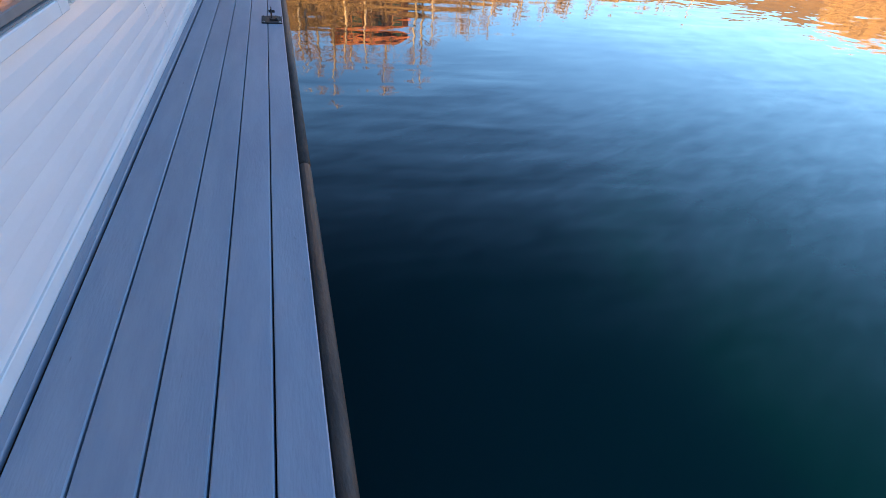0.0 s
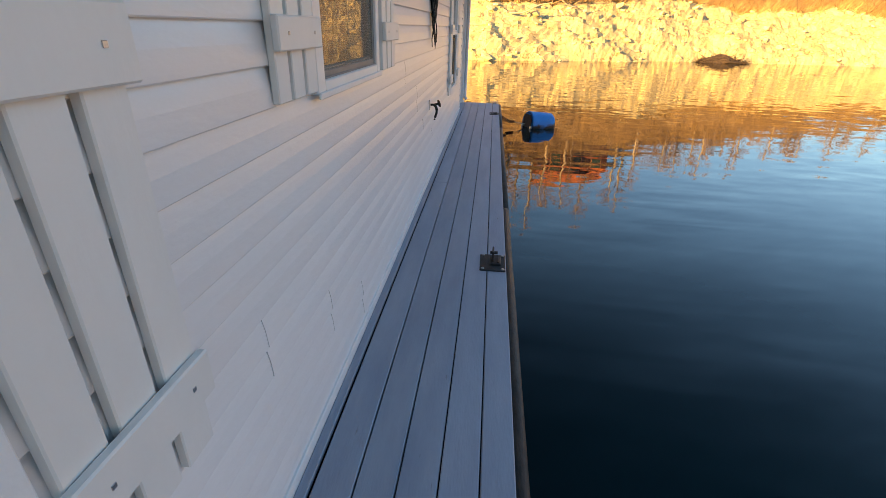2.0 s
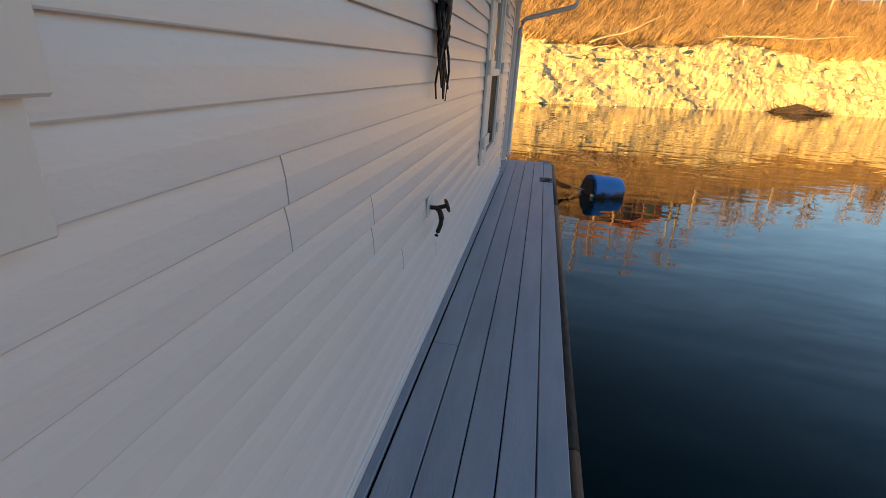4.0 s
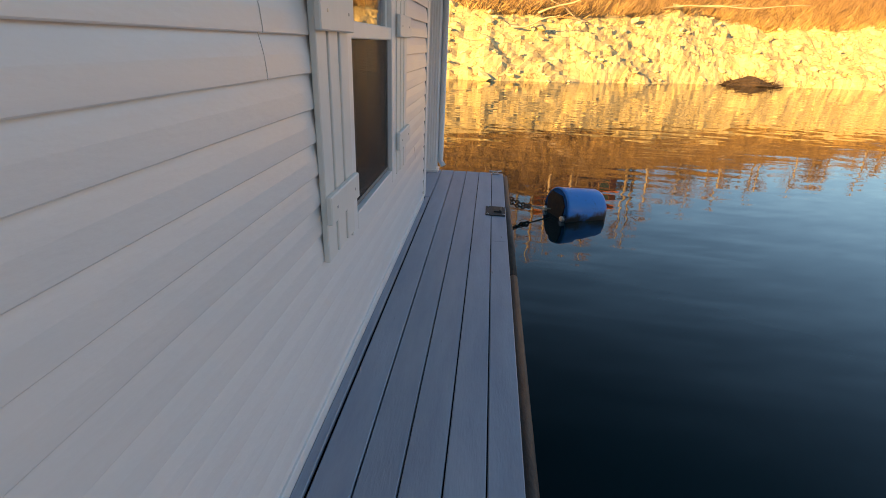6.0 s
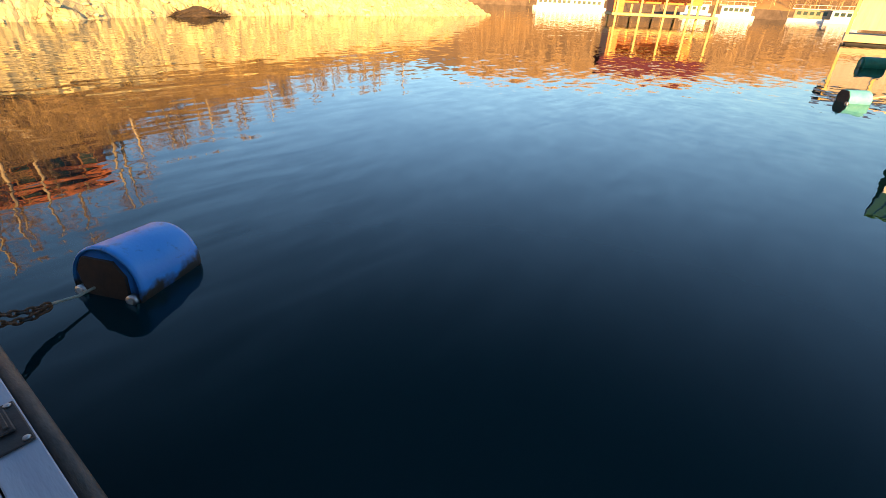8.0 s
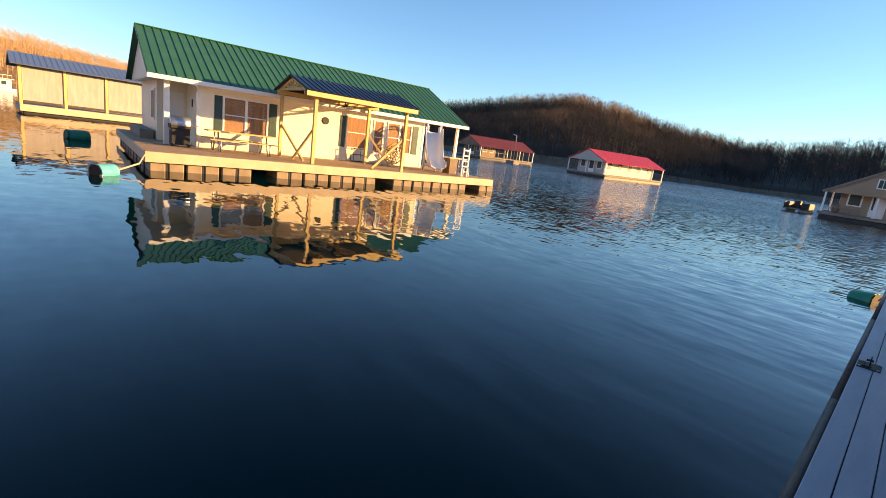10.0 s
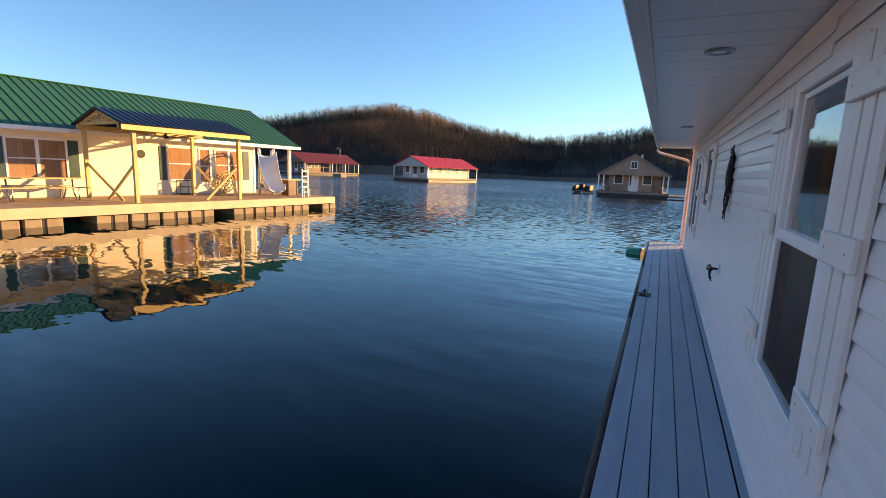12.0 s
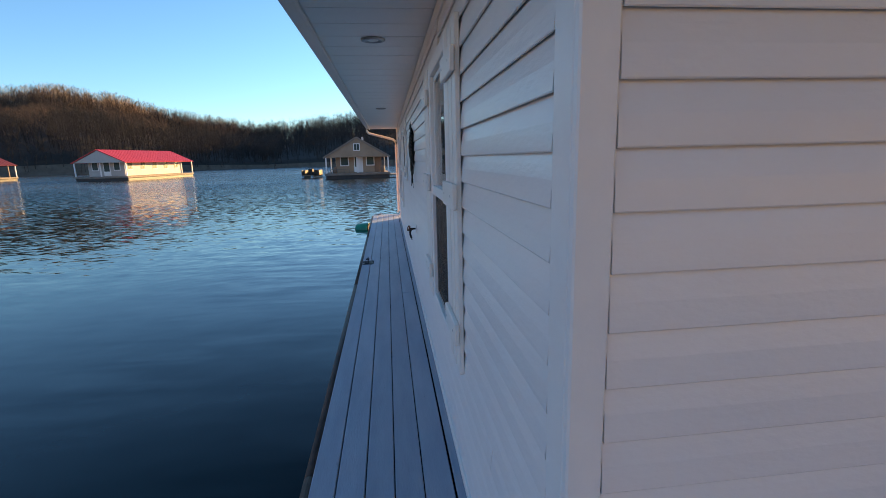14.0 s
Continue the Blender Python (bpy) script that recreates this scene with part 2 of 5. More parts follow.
def box_mesh(sx, sy, sz, bev, material):
    key = (round(sx, 4), round(sy, 4), round(sz, 4), bev, material.name)
    if key not in MESHES:
        bm = bmesh.new()
        bmesh.ops.create_cube(bm, size=1)
        bmesh.ops.scale(bm, vec=(sx, sy, sz), verts=bm.verts)
        if bev:
            bmesh.ops.bevel(bm, geom=list(bm.edges), offset=min(bev, 0.45 * min(sx, sy, sz)), segments=1, affect="EDGES")
        me = bpy.data.meshes.new("box")
        bm.to_mesh(me)
        bm.free()
        me.materials.append(material)
        MESHES[key] = me
    return MESHES[key]


def bx(name, parent, material, x0, x1, y0, y1, z0, z1, bev=0.003, label=""):
    """A bevelled box part between bounds, in its parent's space."""
    ob = link(name, box_mesh(x1 - x0, y1 - y0, z1 - z0, bev, material), parent, label)
    ob.location = ((x0 + x1) / 2, (y0 + y1) / 2, (z0 + z1) / 2)
    return ob


def beam(name, parent, material, a, b, w, h, bev=0.004, label=""):
    """A bevelled bar from a to b, w across level and h across upright."""
    a, b = Vector(a), Vector(b)
    ob = link(name, box_mesh(w, h, (b - a).length, bev, material), parent, label)
    zax = (b - a).normalized()
    xax = zax.cross(Vector((0, 0, 1)))
    xax = xax.normalized() if xax.length > 1e-4 else Vector((1, 0, 0))
    yax = zax.cross(xax)
    ob.matrix_basis = Matrix.Translation((a + b) / 2) @ Matrix((xax, yax, zax)).transposed().to_4x4()
    return ob


def tube_into(bm, pts, r, n=8, r2=None, caps=True):
    """Sweep a round section along points; the radius goes from r to r2."""
    pts = [Vector(p) for p in pts]
    r2 = r if r2 is None else r2
    rings = []
    for i, p in enumerate(pts):
        d = (pts[min(i + 1, len(pts) - 1)] - pts[max(i - 1, 0)]).normalized()
        u = d.cross(Vector((0, 0, 1)) if abs(d.z) < 0.95 else Vector((1, 0, 0))).normalized()
        v = d.cross(u)
        rr = r + (r2 - r) * i / max(1, len(pts) - 1)
        rings.append([bm.verts.new(p + rr * (math.cos(2 * math.pi * k / n) * u + math.sin(2 * math.pi * k / n) * v)) for k in range(n)])
    for a, b in zip(rings, rings[1:]):
        for k in range(n):
            bm.faces.new((a[k], a[(k + 1) % n], b[(k + 1) % n], b[k]))
    if caps:
        bm.faces.new(rings[0][::-1])
        bm.faces.new(rings[-1])


def tube(name, parent, material, pts, r, n=10, r2=None, label=""):
    bm = bmesh.new()
    tube_into(bm, pts, r, n, r2)
    bmesh.ops.recalc_face_normals(bm, faces=bm.faces)
    return part(name, bm, material, parent, label, smooth=True)


def lathe(name, parent, material, profile, n=32, at=(0, 0, 0), axis=(0, 0, 1), label="", smooth=True):
    """Turn (radius, height) pairs round an axis."""
    bm = bmesh.new()
    q = Vector((0, 0, 1)).rotation_difference(Vector(axis))
    rings = []
    for r, h in profile:
        rings.append([bm.verts.new(Vector(at) + q @ Vector((r * math.cos(2 * math.pi * k / n), r * math.sin(2 * math.pi * k / n), h))) for k in range(n)])
    for a, b in zip(rings, rings[1:]):
        for k in range(n):
            bm.faces.new((a[k], a[(k + 1) % n], b[(k + 1) % n], b[k]))
    bm.faces.new(rings[0][::-1])
    bm.faces.new(rings[-1])
    bmesh.ops.recalc_face_normals(bm, faces=bm.faces)
    ob = part(name, bm, material, parent, label, smooth)
    return ob


def prism(name, parent, material, poly, axis_from, axis_to, label=""):
    """A solid from a polygon of (x, z) corners swept along y."""
    bm = bmesh.new()
    a = [bm.verts.new((x, axis_from, z)) for x, z in poly]
    b = [bm.verts.new((x, axis_to, z)) for x, z in poly]
    bm.faces.new(a)
    bm.faces.new(b[::-1])
    for i in range(len(poly)):
        j = (i + 1) % len(poly)
        bm.faces.new((a[j], a[i], b[i], b[j]))
    bmesh.ops.recalc_face_normals(bm, faces=bm.faces)
    return part(name, bm, material, parent, label)


def box_into(bm, x0, x1, y0, y1, z0, z1):
    vs = [bm.verts.new((x, y, z)) for x in (x0, x1) for y in (y0, y1) for z in (z0, z1)]
    for f in ((0, 1, 3, 2), (4, 6, 7, 5), (0, 4, 5, 1), (2, 3, 7, 6), (0, 2, 6, 4), (1, 5, 7, 3)):
        bm.faces.new([vs[i] for i in f])


def wall_with_holes(name, material, lo, hi, z0, z1, t0, t1, holes, along="y", label="", category="wall"):
    """A wall slab from lo to hi, with through openings (a, b, za, zb)."""
    bm = bmesh.new()
    us = sorted({lo, hi, *[h[0] for h in holes], *[h[1] for h in holes]})
    zs = sorted({z0, z1, *[h[2] for h in holes], *[h[3] for h in holes]})
    for u0, u1 in zip(us, us[1:]):
        for za, zb in zip(zs, zs[1:]):
            if any(h[0] <= u0 and u1 <= h[1] and h[2] <= za and zb <= h[3] for h in holes):
                continue
            if along == "y":
                box_into(bm, t0, t1, u0, u1, za, zb)
            else:
                box_into(bm, u0, u1, t0, t1, za, zb)
    bmesh.ops.remove_doubles(bm, verts=bm.verts, dist=1e-5)
    seen = {}
    for f in list(bm.faces):
        seen.setdefault(tuple(round(c, 4) for c in f.calc_center_median()), []).append(f)
    bmesh.ops.delete(bm, geom=[f for fs in seen.values() if len(fs) > 1 for f in fs], context="FACES_ONLY")
    bmesh.ops.recalc_face_normals(bm, faces=bm.faces)
    ob = part(name, bm, material)
    return tagged(ob, label, category, kind="structure")


# ---- the water ----
bm = bmesh.new()
bmesh.ops.create_grid(bm, x_segments=8, y_segments=8, size=2500, matrix=Matrix.Translation((0, 0, WATER_Z)))
tagged(part("water", bm, WATER), "calm dark blue-green lake water with fine ripples", "water", kind="structure")

# ---- our floating house: openings in the east wall (y0, y1, z0, z1) ----
W1A, W1B = (-10.57, -9.81, 0.65, 2.06), (-9.68, -8.91, 0.65, 2.06)
W2 = (-7.58, -6.81, 1.256, 2.06)
W3 = (-2.34, -1.59, 0.645, 2.07)
HOUSE_Y0, HOUSE_Y1, HOUSE_X0 = -11.75, 0.0, -6.2
WALL_TOP = 2.386
east_holes = [W1A, W1B, W2, W3]
INNER = mat("pine_boards_inner_wall", (0.32, 0.135, 0.045), (0.46, 0.21, 0.075), 0.4, scale=2, stretch=(1, 5, 1), bump=0.1)
FLOORM = mat("wood_floor", (0.16, 0.07, 0.03), (0.28, 0.13, 0.055), 0.3, scale=3, stretch=(4, 0.5, 1), bump=0.05)
wall_e = wall_with_holes("wall_east", INNER, HOUSE_Y0, HOUSE_Y1 - 0.15, 0.0, WALL_TOP, -0.15, -0.004, east_holes, label="white vinyl sided house wall beside the walkway")
wall_with_holes("wall_sheathing", TRIM, HOUSE_Y0, HOUSE_Y1 - 0.004, 0.0, WALL_TOP, -0.004, 0.0, east_holes, label="white house wrap behind the siding")
wall_n = wall_with_holes("wall_north", TRIM, HOUSE_X0, -0.006, 0.0, WALL_TOP, -0.15, -0.004, [], "x", "white vinyl sided end wall of the floating house")
west_holes = [(-11.5, -8.6, 0.2, 1.75)]
wall_with_holes("wall_west", INNER, HOUSE_Y0, HOUSE_Y1 - 0.15, 0.0, WALL_TOP, HOUSE_X0, HOUSE_X0 + 0.15, west_holes, label="pine board lined wall with a wide window")
south_holes = [(-3.05, -2.5, 0.3, 2.2)]
wall_s = wall_with_holes("wall_south", INNER, HOUSE_X0 + 0.15, -0.15, 0.0, WALL_TOP, HOUSE_Y0, HOUSE_Y0 + 0.15, south_holes, "x", "pine board lined end wall with openings")
bm = bmesh.new()
box_into(bm, HOUSE_X0, 0.0, HOUSE_Y0, HOUSE_Y1, -0.12, -0.001)
tagged(part("floor", bm, FLOORM), "varnished wood floor of the floating house", "floor", kind="structure")
bm = bmesh.new()
box_into(bm, HOUSE_X0, 0.0, HOUSE_Y0, HOUSE_Y1, WALL_TOP + 0.002, WALL_TOP + 0.06)
tagged(part("ceiling", bm, INNER), "pine board ceiling", "ceiling", kind="structure")

# roof, soffit, fascia, gutter
ROOFM = mat("grey_roof_metal", (0.2, 0.2, 0.21), (0.26, 0.26, 0.27), 0.4, 0.5, scale=3)
EAVE_X, ROOF_Y0, ROOF_Y1 = 0.78, -12.75, 1.12
roof = thing("roof", "low gable metal roof of the floating house", "roof", kind="structure")
ridge_x = HOUSE_X0 / 2
prism("roof_slab", roof, ROOFM, [(EAVE_X, 2.56), (ridge_x, 3.95), (HOUSE_X0 - EAVE_X, 2.56), (HOUSE_X0 - EAVE_X, 2.50), (ridge_x, 3.88), (EAVE_X, 2.50)], ROOF_Y0, ROOF_Y1)
bx("fascia", roof, TRIM, EAVE_X - 0.03, EAVE_X - 0.005, ROOF_Y0, ROOF_Y1, 2.37, 2.53, 0.003)
for y, nm in ((ROOF_Y0, 1), (ROOF_Y1, -1)):
    prism("gable_panel", roof, TRIM, [(EAVE_X - 0.04, 2.44), (ridge_x, 3.86), (HOUSE_X0 - EAVE_X + 0.04, 2.44)], y + 0.02 * nm, y + 0.05 * nm)
gut = thing("gutter", "white aluminium eave gutter with a small lip", "gutter", kind="structure")
prism("gutter_trough", gut, TRIM, [(EAVE_X, 2.40), (EAVE_X + 0.075, 2.40), (EAVE_X + 0.105, 2.47), (EAVE_X + 0.105, 2.51), (EAVE_X + 0.098, 2.51), (EAVE_X + 0.098, 2.472), (EAVE_X + 0.07, 2.406), (EAVE_X, 2.406)], ROOF_Y0, ROOF_Y1)
sof = thing("soffit", "white ribbed vinyl soffit under the eave", "soffit", kind="structure")
y = ROOF_Y0
while y < ROOF_Y1 - 0.01:
    y2 = min(y + 0.305, ROOF_Y1)
    bx("soffit_panel", sof, SOFFIT, 0.0 if HOUSE_Y0 < y < HOUSE_Y1 - 0.2 else HOUSE_X0, EAVE_X - 0.032, y + 0.002, y2 - 0.002, WALL_TOP + 0.004, WALL_TOP + 0.014, 0.004)
    y = y2
bx("frieze_board", sof, TRIM, 0.0, 0.02, HOUSE_Y0, HOUSE_Y1, 2.31, 2.386, 0.003)

# siding: lapped courses, each a tapered board
COURSE = 0.1067


def lap_mesh(length, along, course):
    key = ("lap", round(length, 3), along, course)
    if key not in MESHES:
        bm = bmesh.new()
        prof = [(0.0, 0.020), (0.006, 0.020), (0.007, 0.003), (0.0165, 0.0), (0.0185, 0.003), (0.0182, 0.012), (0.0150, 0.055), (0.0098, 0.084), (0.002, course + 0.014), (0.0, course + 0.014)]
        a = [bm.verts.new((x, 0, z) if along == "y" else (0, x, z)) for x, z in prof]
        b = [bm.verts.new((x, length, z) if along == "y" else (length, x, z)) for x, z in prof]
        bm.faces.new(a)
        bm.faces.new(b[::-1])
        for i in range(len(prof)):
            j = (i + 1) % len(prof)
            bm.faces.new((a[j], a[i], b[i], b[j]))
        bmesh.ops.recalc_face_normals(bm, faces=bm.faces)
        me = bpy.data.meshes.new("siding_board")
        bm.to_mesh(me)
        bm.free()
        me.materials.append(SIDING)
        MESHES[key] = me
    return MESHES[key]


# butt joints of the boards: place along the wall, lowest and highest course
JOINTS = ((-3.02, 1.2, 1.4), (-5.92, 1.0, 1.2), (-5.41, 0.79, 0.99), (-5.05, 0.58, 0.7), (-4.38, 0.37, 0.58), (-3.78, 0.08, 0.2),
          (-7.2, 0.03, 0.2), (-7.65, 0.25, 0.42), (-8.17, 0.45, 0.62), (-0.64, 0.40, 0.58))


def side_wall(parent, lo, hi, z0, z1, holes, along, seed, course=COURSE):
    rng = random.Random(seed)
    k = 0
    while z0 + k * course < z1 - 0.02:
        z = z0 + k * course
        joints = [j for j, za, zb in JOINTS if along == "y" and za <= z < zb and lo < j < hi]
        cuts = sorted([lo, hi, *joints])
        segs = list(zip(cuts, cuts[1:]))
        for a, b, za, zb in holes:
            if z + course > za + 0.004 and z < zb - 0.004:
                nxt = []
                for s0, s1 in segs:
                    if s1 <= a or s0 >= b:
                        nxt.append((s0, s1))
                    else:
                        nxt += [(s0, a)] * (s0 < a - 0.01) + [(b, s1)] * (s1 > b + 0.01)
                segs = nxt
        for s0, s1 in segs:
            ob = link("siding_board", lap_mesh(s1 - s0 - (0.005 if s1 in joints else 0.0), along, course), parent)
            jig = 0.0009 * rng.random()
            ob.location = (jig, s0, z) if along == "y" else (s0, jig, z)
        k += 1


def window(name, label, y0, y1, z0, z1, mid=True, screen=0, left=0.07, right=0.07, below=0.07):
    """A white vinyl sash window with casing, grey track, sashes and panes."""
    w = thing(name, label, "window", kind="structure")
    t = 0.07
    for nm, a in (("casing", (y0 - left, y0 + 0.004, z0 - below, z1 + t)), ("casing", (y1 - 0.004, y1 + right, z0 - below, z1 + t)), ("casing", (y0 + 0.0045, y1 - 0.0045, z1 - 0.004, z1 + t)), ("sill", (y0 + 0.0045, y1 - 0.0045, z0 - below, z0 + 0.004))):
        bx(nm, w, TRIM, -0.025, 0.034, *a, 0.004)
    for a in ((y0, y0 + 0.01, z0, z1), (y1 - 0.01, y1, z0, z1), (y0 + 0.01, y1 - 0.01, z1 - 0.01, z1), (y0 + 0.01, y1 - 0.01, z0, z0 + 0.01)):
        bx("track", w, GASKET, -0.1, 0.0 if mid else 0.021, *a, 0.002)
        bx("pine_jamb", w, PINE, -0.15, -0.102, *a, 0.002)
    bx("stool_board", w, PINE, -0.21, -0.152, y0 - 0.06, y1 + 0.06, z0 - 0.03, z0 + 0.008, 0.004)
    for a in ((y0 - 0.075, y0, z0 + 0.009, z1 + 0.08), (y1, y1 + 0.075, z0 + 0.009, z1 + 0.08)):
        bx("pine_casing", w, PINE, -0.17, -0.1515, *a, 0.003)
    zm = (z0 + z1) / 2 if mid else z1
    s = 0.03
    ranges = [(z0 + 0.01, zm - 0.002, -0.022, 0.004), (zm + 0.002, z1 - 0.01, -0.016, 0.010)] if mid else [(z0 + 0.01, zm - 0.01, -0.016, 0.010)]
    for za, zb, xa, xb in ranges:
        for a in ((y0 + 0.01, y0 + 0.01 + s, za, zb), (y1 - 0.01 - s, y1 - 0.01, za, zb), (y0 + 0.01 + s, y1 - 0.01 - s, zb - s, zb), (y0 + 0.01 + s, y1 - 0.01 - s, za, za + s)):
            bx("sash", w, GASKET if za < z0 + 0.1 else TRIM, xa, xb, *a, 0.003)
        g = bx("pane", w, GLASS, (xa + xb) / 2 - 0.002, (xa + xb) / 2 + 0.002, y0 + 0.02, y1 - 0.02, za + 0.02, zb - 0.02, 0)
        g.visible_shadow = False
    if mid:
        bx("meeting_rail", w, TRIM, 0.0105, 0.03, y0 + 0.001, y1 - 0.001, zm - 0.03, zm + 0.03, 0.004)
    if screen:
        xs = 0.0125 if mid else 0.0195
        top = zm - (0.03 if mid else 0.01)
        bx("screen_frame", w, GASKET, xs - 0.0075, xs, y0 + 0.01, y0 + 0.026, z0 + 0.01, top, 0.002)
        bx("screen_frame", w, GASKET, xs - 0.0075, xs, y1 - 0.026, y1 - 0.01, z0 + 0.01, top, 0.002)
        bx("screen_frame", w, GASKET, xs - 0.0075, xs, y0 + 0.026, y1 - 0.026, z0 + 0.01, z0 + 0.03, 0.002)
        bx("insect_screen", w, screen, xs - 0.004, xs - 0.003, y0 + 0.026, y1 - 0.026, z0 + 0.03, top, 0).visible_shadow = False
    return w


def shutter(y0, y1, z0, z1, rails):
    s = thing("window_shutter", "cream painted board shutter with three slats and cross rails", "shutter", (0.0, (y0 + y1) / 2, z0), group="window shutters")
    wd, h = y1 - y0, z1 - z0
    sl = (wd - 2 * 0.024) / 3
    for i in range(3):
        a = -wd / 2 + i * (sl + 0.024)
        bx("slat", s, SHUTTER, 0.0185, 0.040, a, a + sl, 0, h, 0.003)
    for r0, r1 in rails:
        ra = bx("rail", s, SHUTTER, 0.0405, 0.062, -wd / 2 - 0.012, wd / 2 + 0.012, r0 - z0, r1 - z0, 0.004)
        for y in (-wd / 2 + 0.05, wd / 2 - 0.05):
            bx("screw", s, GALV, 0.062, 0.0635, y - 0.005, y + 0.005, (r0 + r1) / 2 - z0 - 0.005, (r0 + r1) / 2 - z0 + 0.005, 0.001)
    return s


window("window_1", "white vinyl window with a pine lined room behind", *W1A, mid=False, right=0.064, below=0.045)
window("window_2", "white vinyl window with a pine lined room behind", *W1B, mid=False, left=0.064, right=0.09, below=0.045)
short_window = window("window_3", "short white vinyl window with insect screen", *W2, mid=False, screen=LIGHTSCREEN, right=0.05, below=0.036)
bx("drip_ledge", short_window, TRIM, 0.0345, 0.044, W2[0] - 0.075, W2[1] + 0.054, W2[2] - 0.05, W2[2] - 0.028, 0.003)
window("window_4", "white double-hung vinyl window with dark screen below", *W3, screen=SCREEN, right=0.1)
RAILS = ((0.745, 0.845), (1.345, 1.455), (1.90, 2.0))
shutter(-8.80, -8.49, 0.62, 2.12, RAILS)
shutter(-10.98, -10.67, 0.62, 2.12, RAILS)
shutter(-7.96, -7.67, 1.235, 2.12, ((1.365, 1.45), (1.90, 2.0)))
shutter(-6.71, -6.40, 1.225, 2.12, ((1.36, 1.445), (1.90, 2.0)))
shutter(-2.73, -2.41, 0.60, 2.12, RAILS)
shutter(-1.49, -1.18, 0.60, 2.12, RAILS)

# corner trims and the fluted posts at both ends
for nm, yy in (("trim_1", HOUSE_Y1), ("trim_2", HOUSE_Y0)):
    c = thing(nm, "white vinyl corner trim of the house", "trim", kind="structure")
    s = 1 if yy == HOUSE_Y1 else -1
    bx("corner_strip", c, TRIM, 0.0, 0.022, min(yy, yy - 0.09 * s), max(yy, yy - 0.09 * s), 0.02, 2.31, 0.004)
    bx("corner_strip", c, TRIM, -0.047, 0.022, min(yy + 0.0005 * s, yy + 0.022 * s), max(yy + 0.0005 * s, yy + 0.022 * s), 0.02, 2.31, 0.004)


def post(x, y):
    p = thing("porch_post", "white fluted square porch post with base trim", "post", (x, y, 0), group="porch posts")
    bx("shaft", p, TRIM, -0.065, 0.065, -0.065, 0.065, 0.0, 2.386, 0.004)
    for i in range(5):
        o = -0.052 + i * 0.026
        for side in (1, -1):
            bx("flute", p, TRIM, o - 0.007, o + 0.007, side * 0.065 - 0.005, side * 0.065 + 0.005, 0.09, 2.30, 0.003)
            bx("flute", p, TRIM, side * 0.065 - 0.005, side * 0.065 + 0.005, o - 0.007, o + 0.007, 0.09, 2.30, 0.003)
    bx("base", p, TRIM, -0.085, 0.085, -0.085, 0.085, 0.0, 0.03, 0.004)
    bx("capital", p, TRIM, -0.08, 0.08, -0.08, 0.08, 2.30, 2.385, 0.004)
    return p


post(-0.045, 1.0)
post(-0.045, -12.62)
post(-3.1, 1.0)
post(-6.1, 1.0)

for ya, side in ((1.0, 1), (-12.62, -1)):
    d = thing("downspout", "white square downspout bent from the gutter to the post", "downspout")
    tube("pipe", d, TRIM, [(EAVE_X + 0.05, ya, 2.41), (EAVE_X + 0.05, ya, 2.33), (EAVE_X + 0.0, ya, 2.27), (0.13, ya, 2.1), (0.075, ya, 2.05), (0.054, ya, 1.95), (0.054, ya, 0.12), (0.09, ya, 0.06)], 0.032, 8)

# soffit lights
for y in (-2.77, -7.33):
    l = thing("soffit_light", "round recessed soffit light, switched off", "light", (0.38, y, WALL_TOP), group="soffit lights")
    lathe("trim_ring", l, GALV, [(0.055, 0.004), (0.085, 0.004), (0.085, -0.004), (0.06, -0.009), (0.055, -0.004)], 28)
    lathe("lens", l, SOFFIT, [(0.054, 0.003), (0.054, -0.002), (0.03, -0.005)], 24)

# ---- the deck ----
DECK_Y0, DECK_Y1, K0, BW = -12.75, 1.06, 0.07, 0.143
deck = thing("deck", "grey painted wooden walkway boards along the house", "deck", kind="structure")
cuts = [[-4.62], [-11.4], [-11.9], [-11.2], [-0.96]]
rngd = random.Random(4)
for k in range(5):
    x0, x1 = K0 + k * BW + 0.003, K0 + (k + 1) * BW - 0.003
    if k == 4:
        x1 = 0.768
    ys = [DECK_Y0, *cuts[k], DECK_Y1]
    for a, b in zip(ys, ys[1:]):
        dz = rngd.uniform(-0.0015, 0.0015)
        bx("deck_board", deck, DECK, x0, x1, a + 0.0015, b - 0.0015, -0.036 + dz, dz, 0.004)
k = 0
while True:
    x1 = K0 - k * BW - 0.003
    x0 = x1 - BW + 0.006
    if x0 < HOUSE_X0 - 0.2:
        break
    bx("deck_board", deck, DECK, x0, x1, 0.012, DECK_Y1, -0.036, -0.0005 * (k % 3), 0.004)
    bx("deck_board", deck, DECK, x0, x1, DECK_Y0, HOUSE_Y0 - 0.03, -0.036, -0.0005 * (k % 3), 0.004)
    k += 1
bx("base_strip", deck, DECK, 0.024, 0.062, HOUSE_Y0, HOUSE_Y1 - 0.01, -0.02, 0.004, 0.003)
bx("base_strip", deck, TRIM, 0.002, 0.0235, HOUSE_Y0, HOUSE_Y1 - 0.092, -0.02, 0.053, 0.003)
bx("rim_joist", deck, RUBBER, 0.72, 0.758, DECK_Y0 + 0.01, DECK_Y1 - 0.01, -0.28, -0.038, 0.004)
bx("rim_joist", deck, RUBBER, HOUSE_X0, 0.7195, DECK_Y1 - 0.05, DECK_Y1 - 0.012, -0.28, -0.038, 0.004)
bx("rim_joist", deck, RUBBER, HOUSE_X0, 0.7195, DECK_Y0 + 0.012, DECK_Y0 + 0.05, -0.28, -0.038, 0.004)
for i in range(9):
    bx("float", deck, FLOAT, -0.6, 0.7, DECK_Y0 + 0.2 + i * 1.52, DECK_Y0 + 1.62 + i * 1.52, -0.8, -0.285, 0.03)
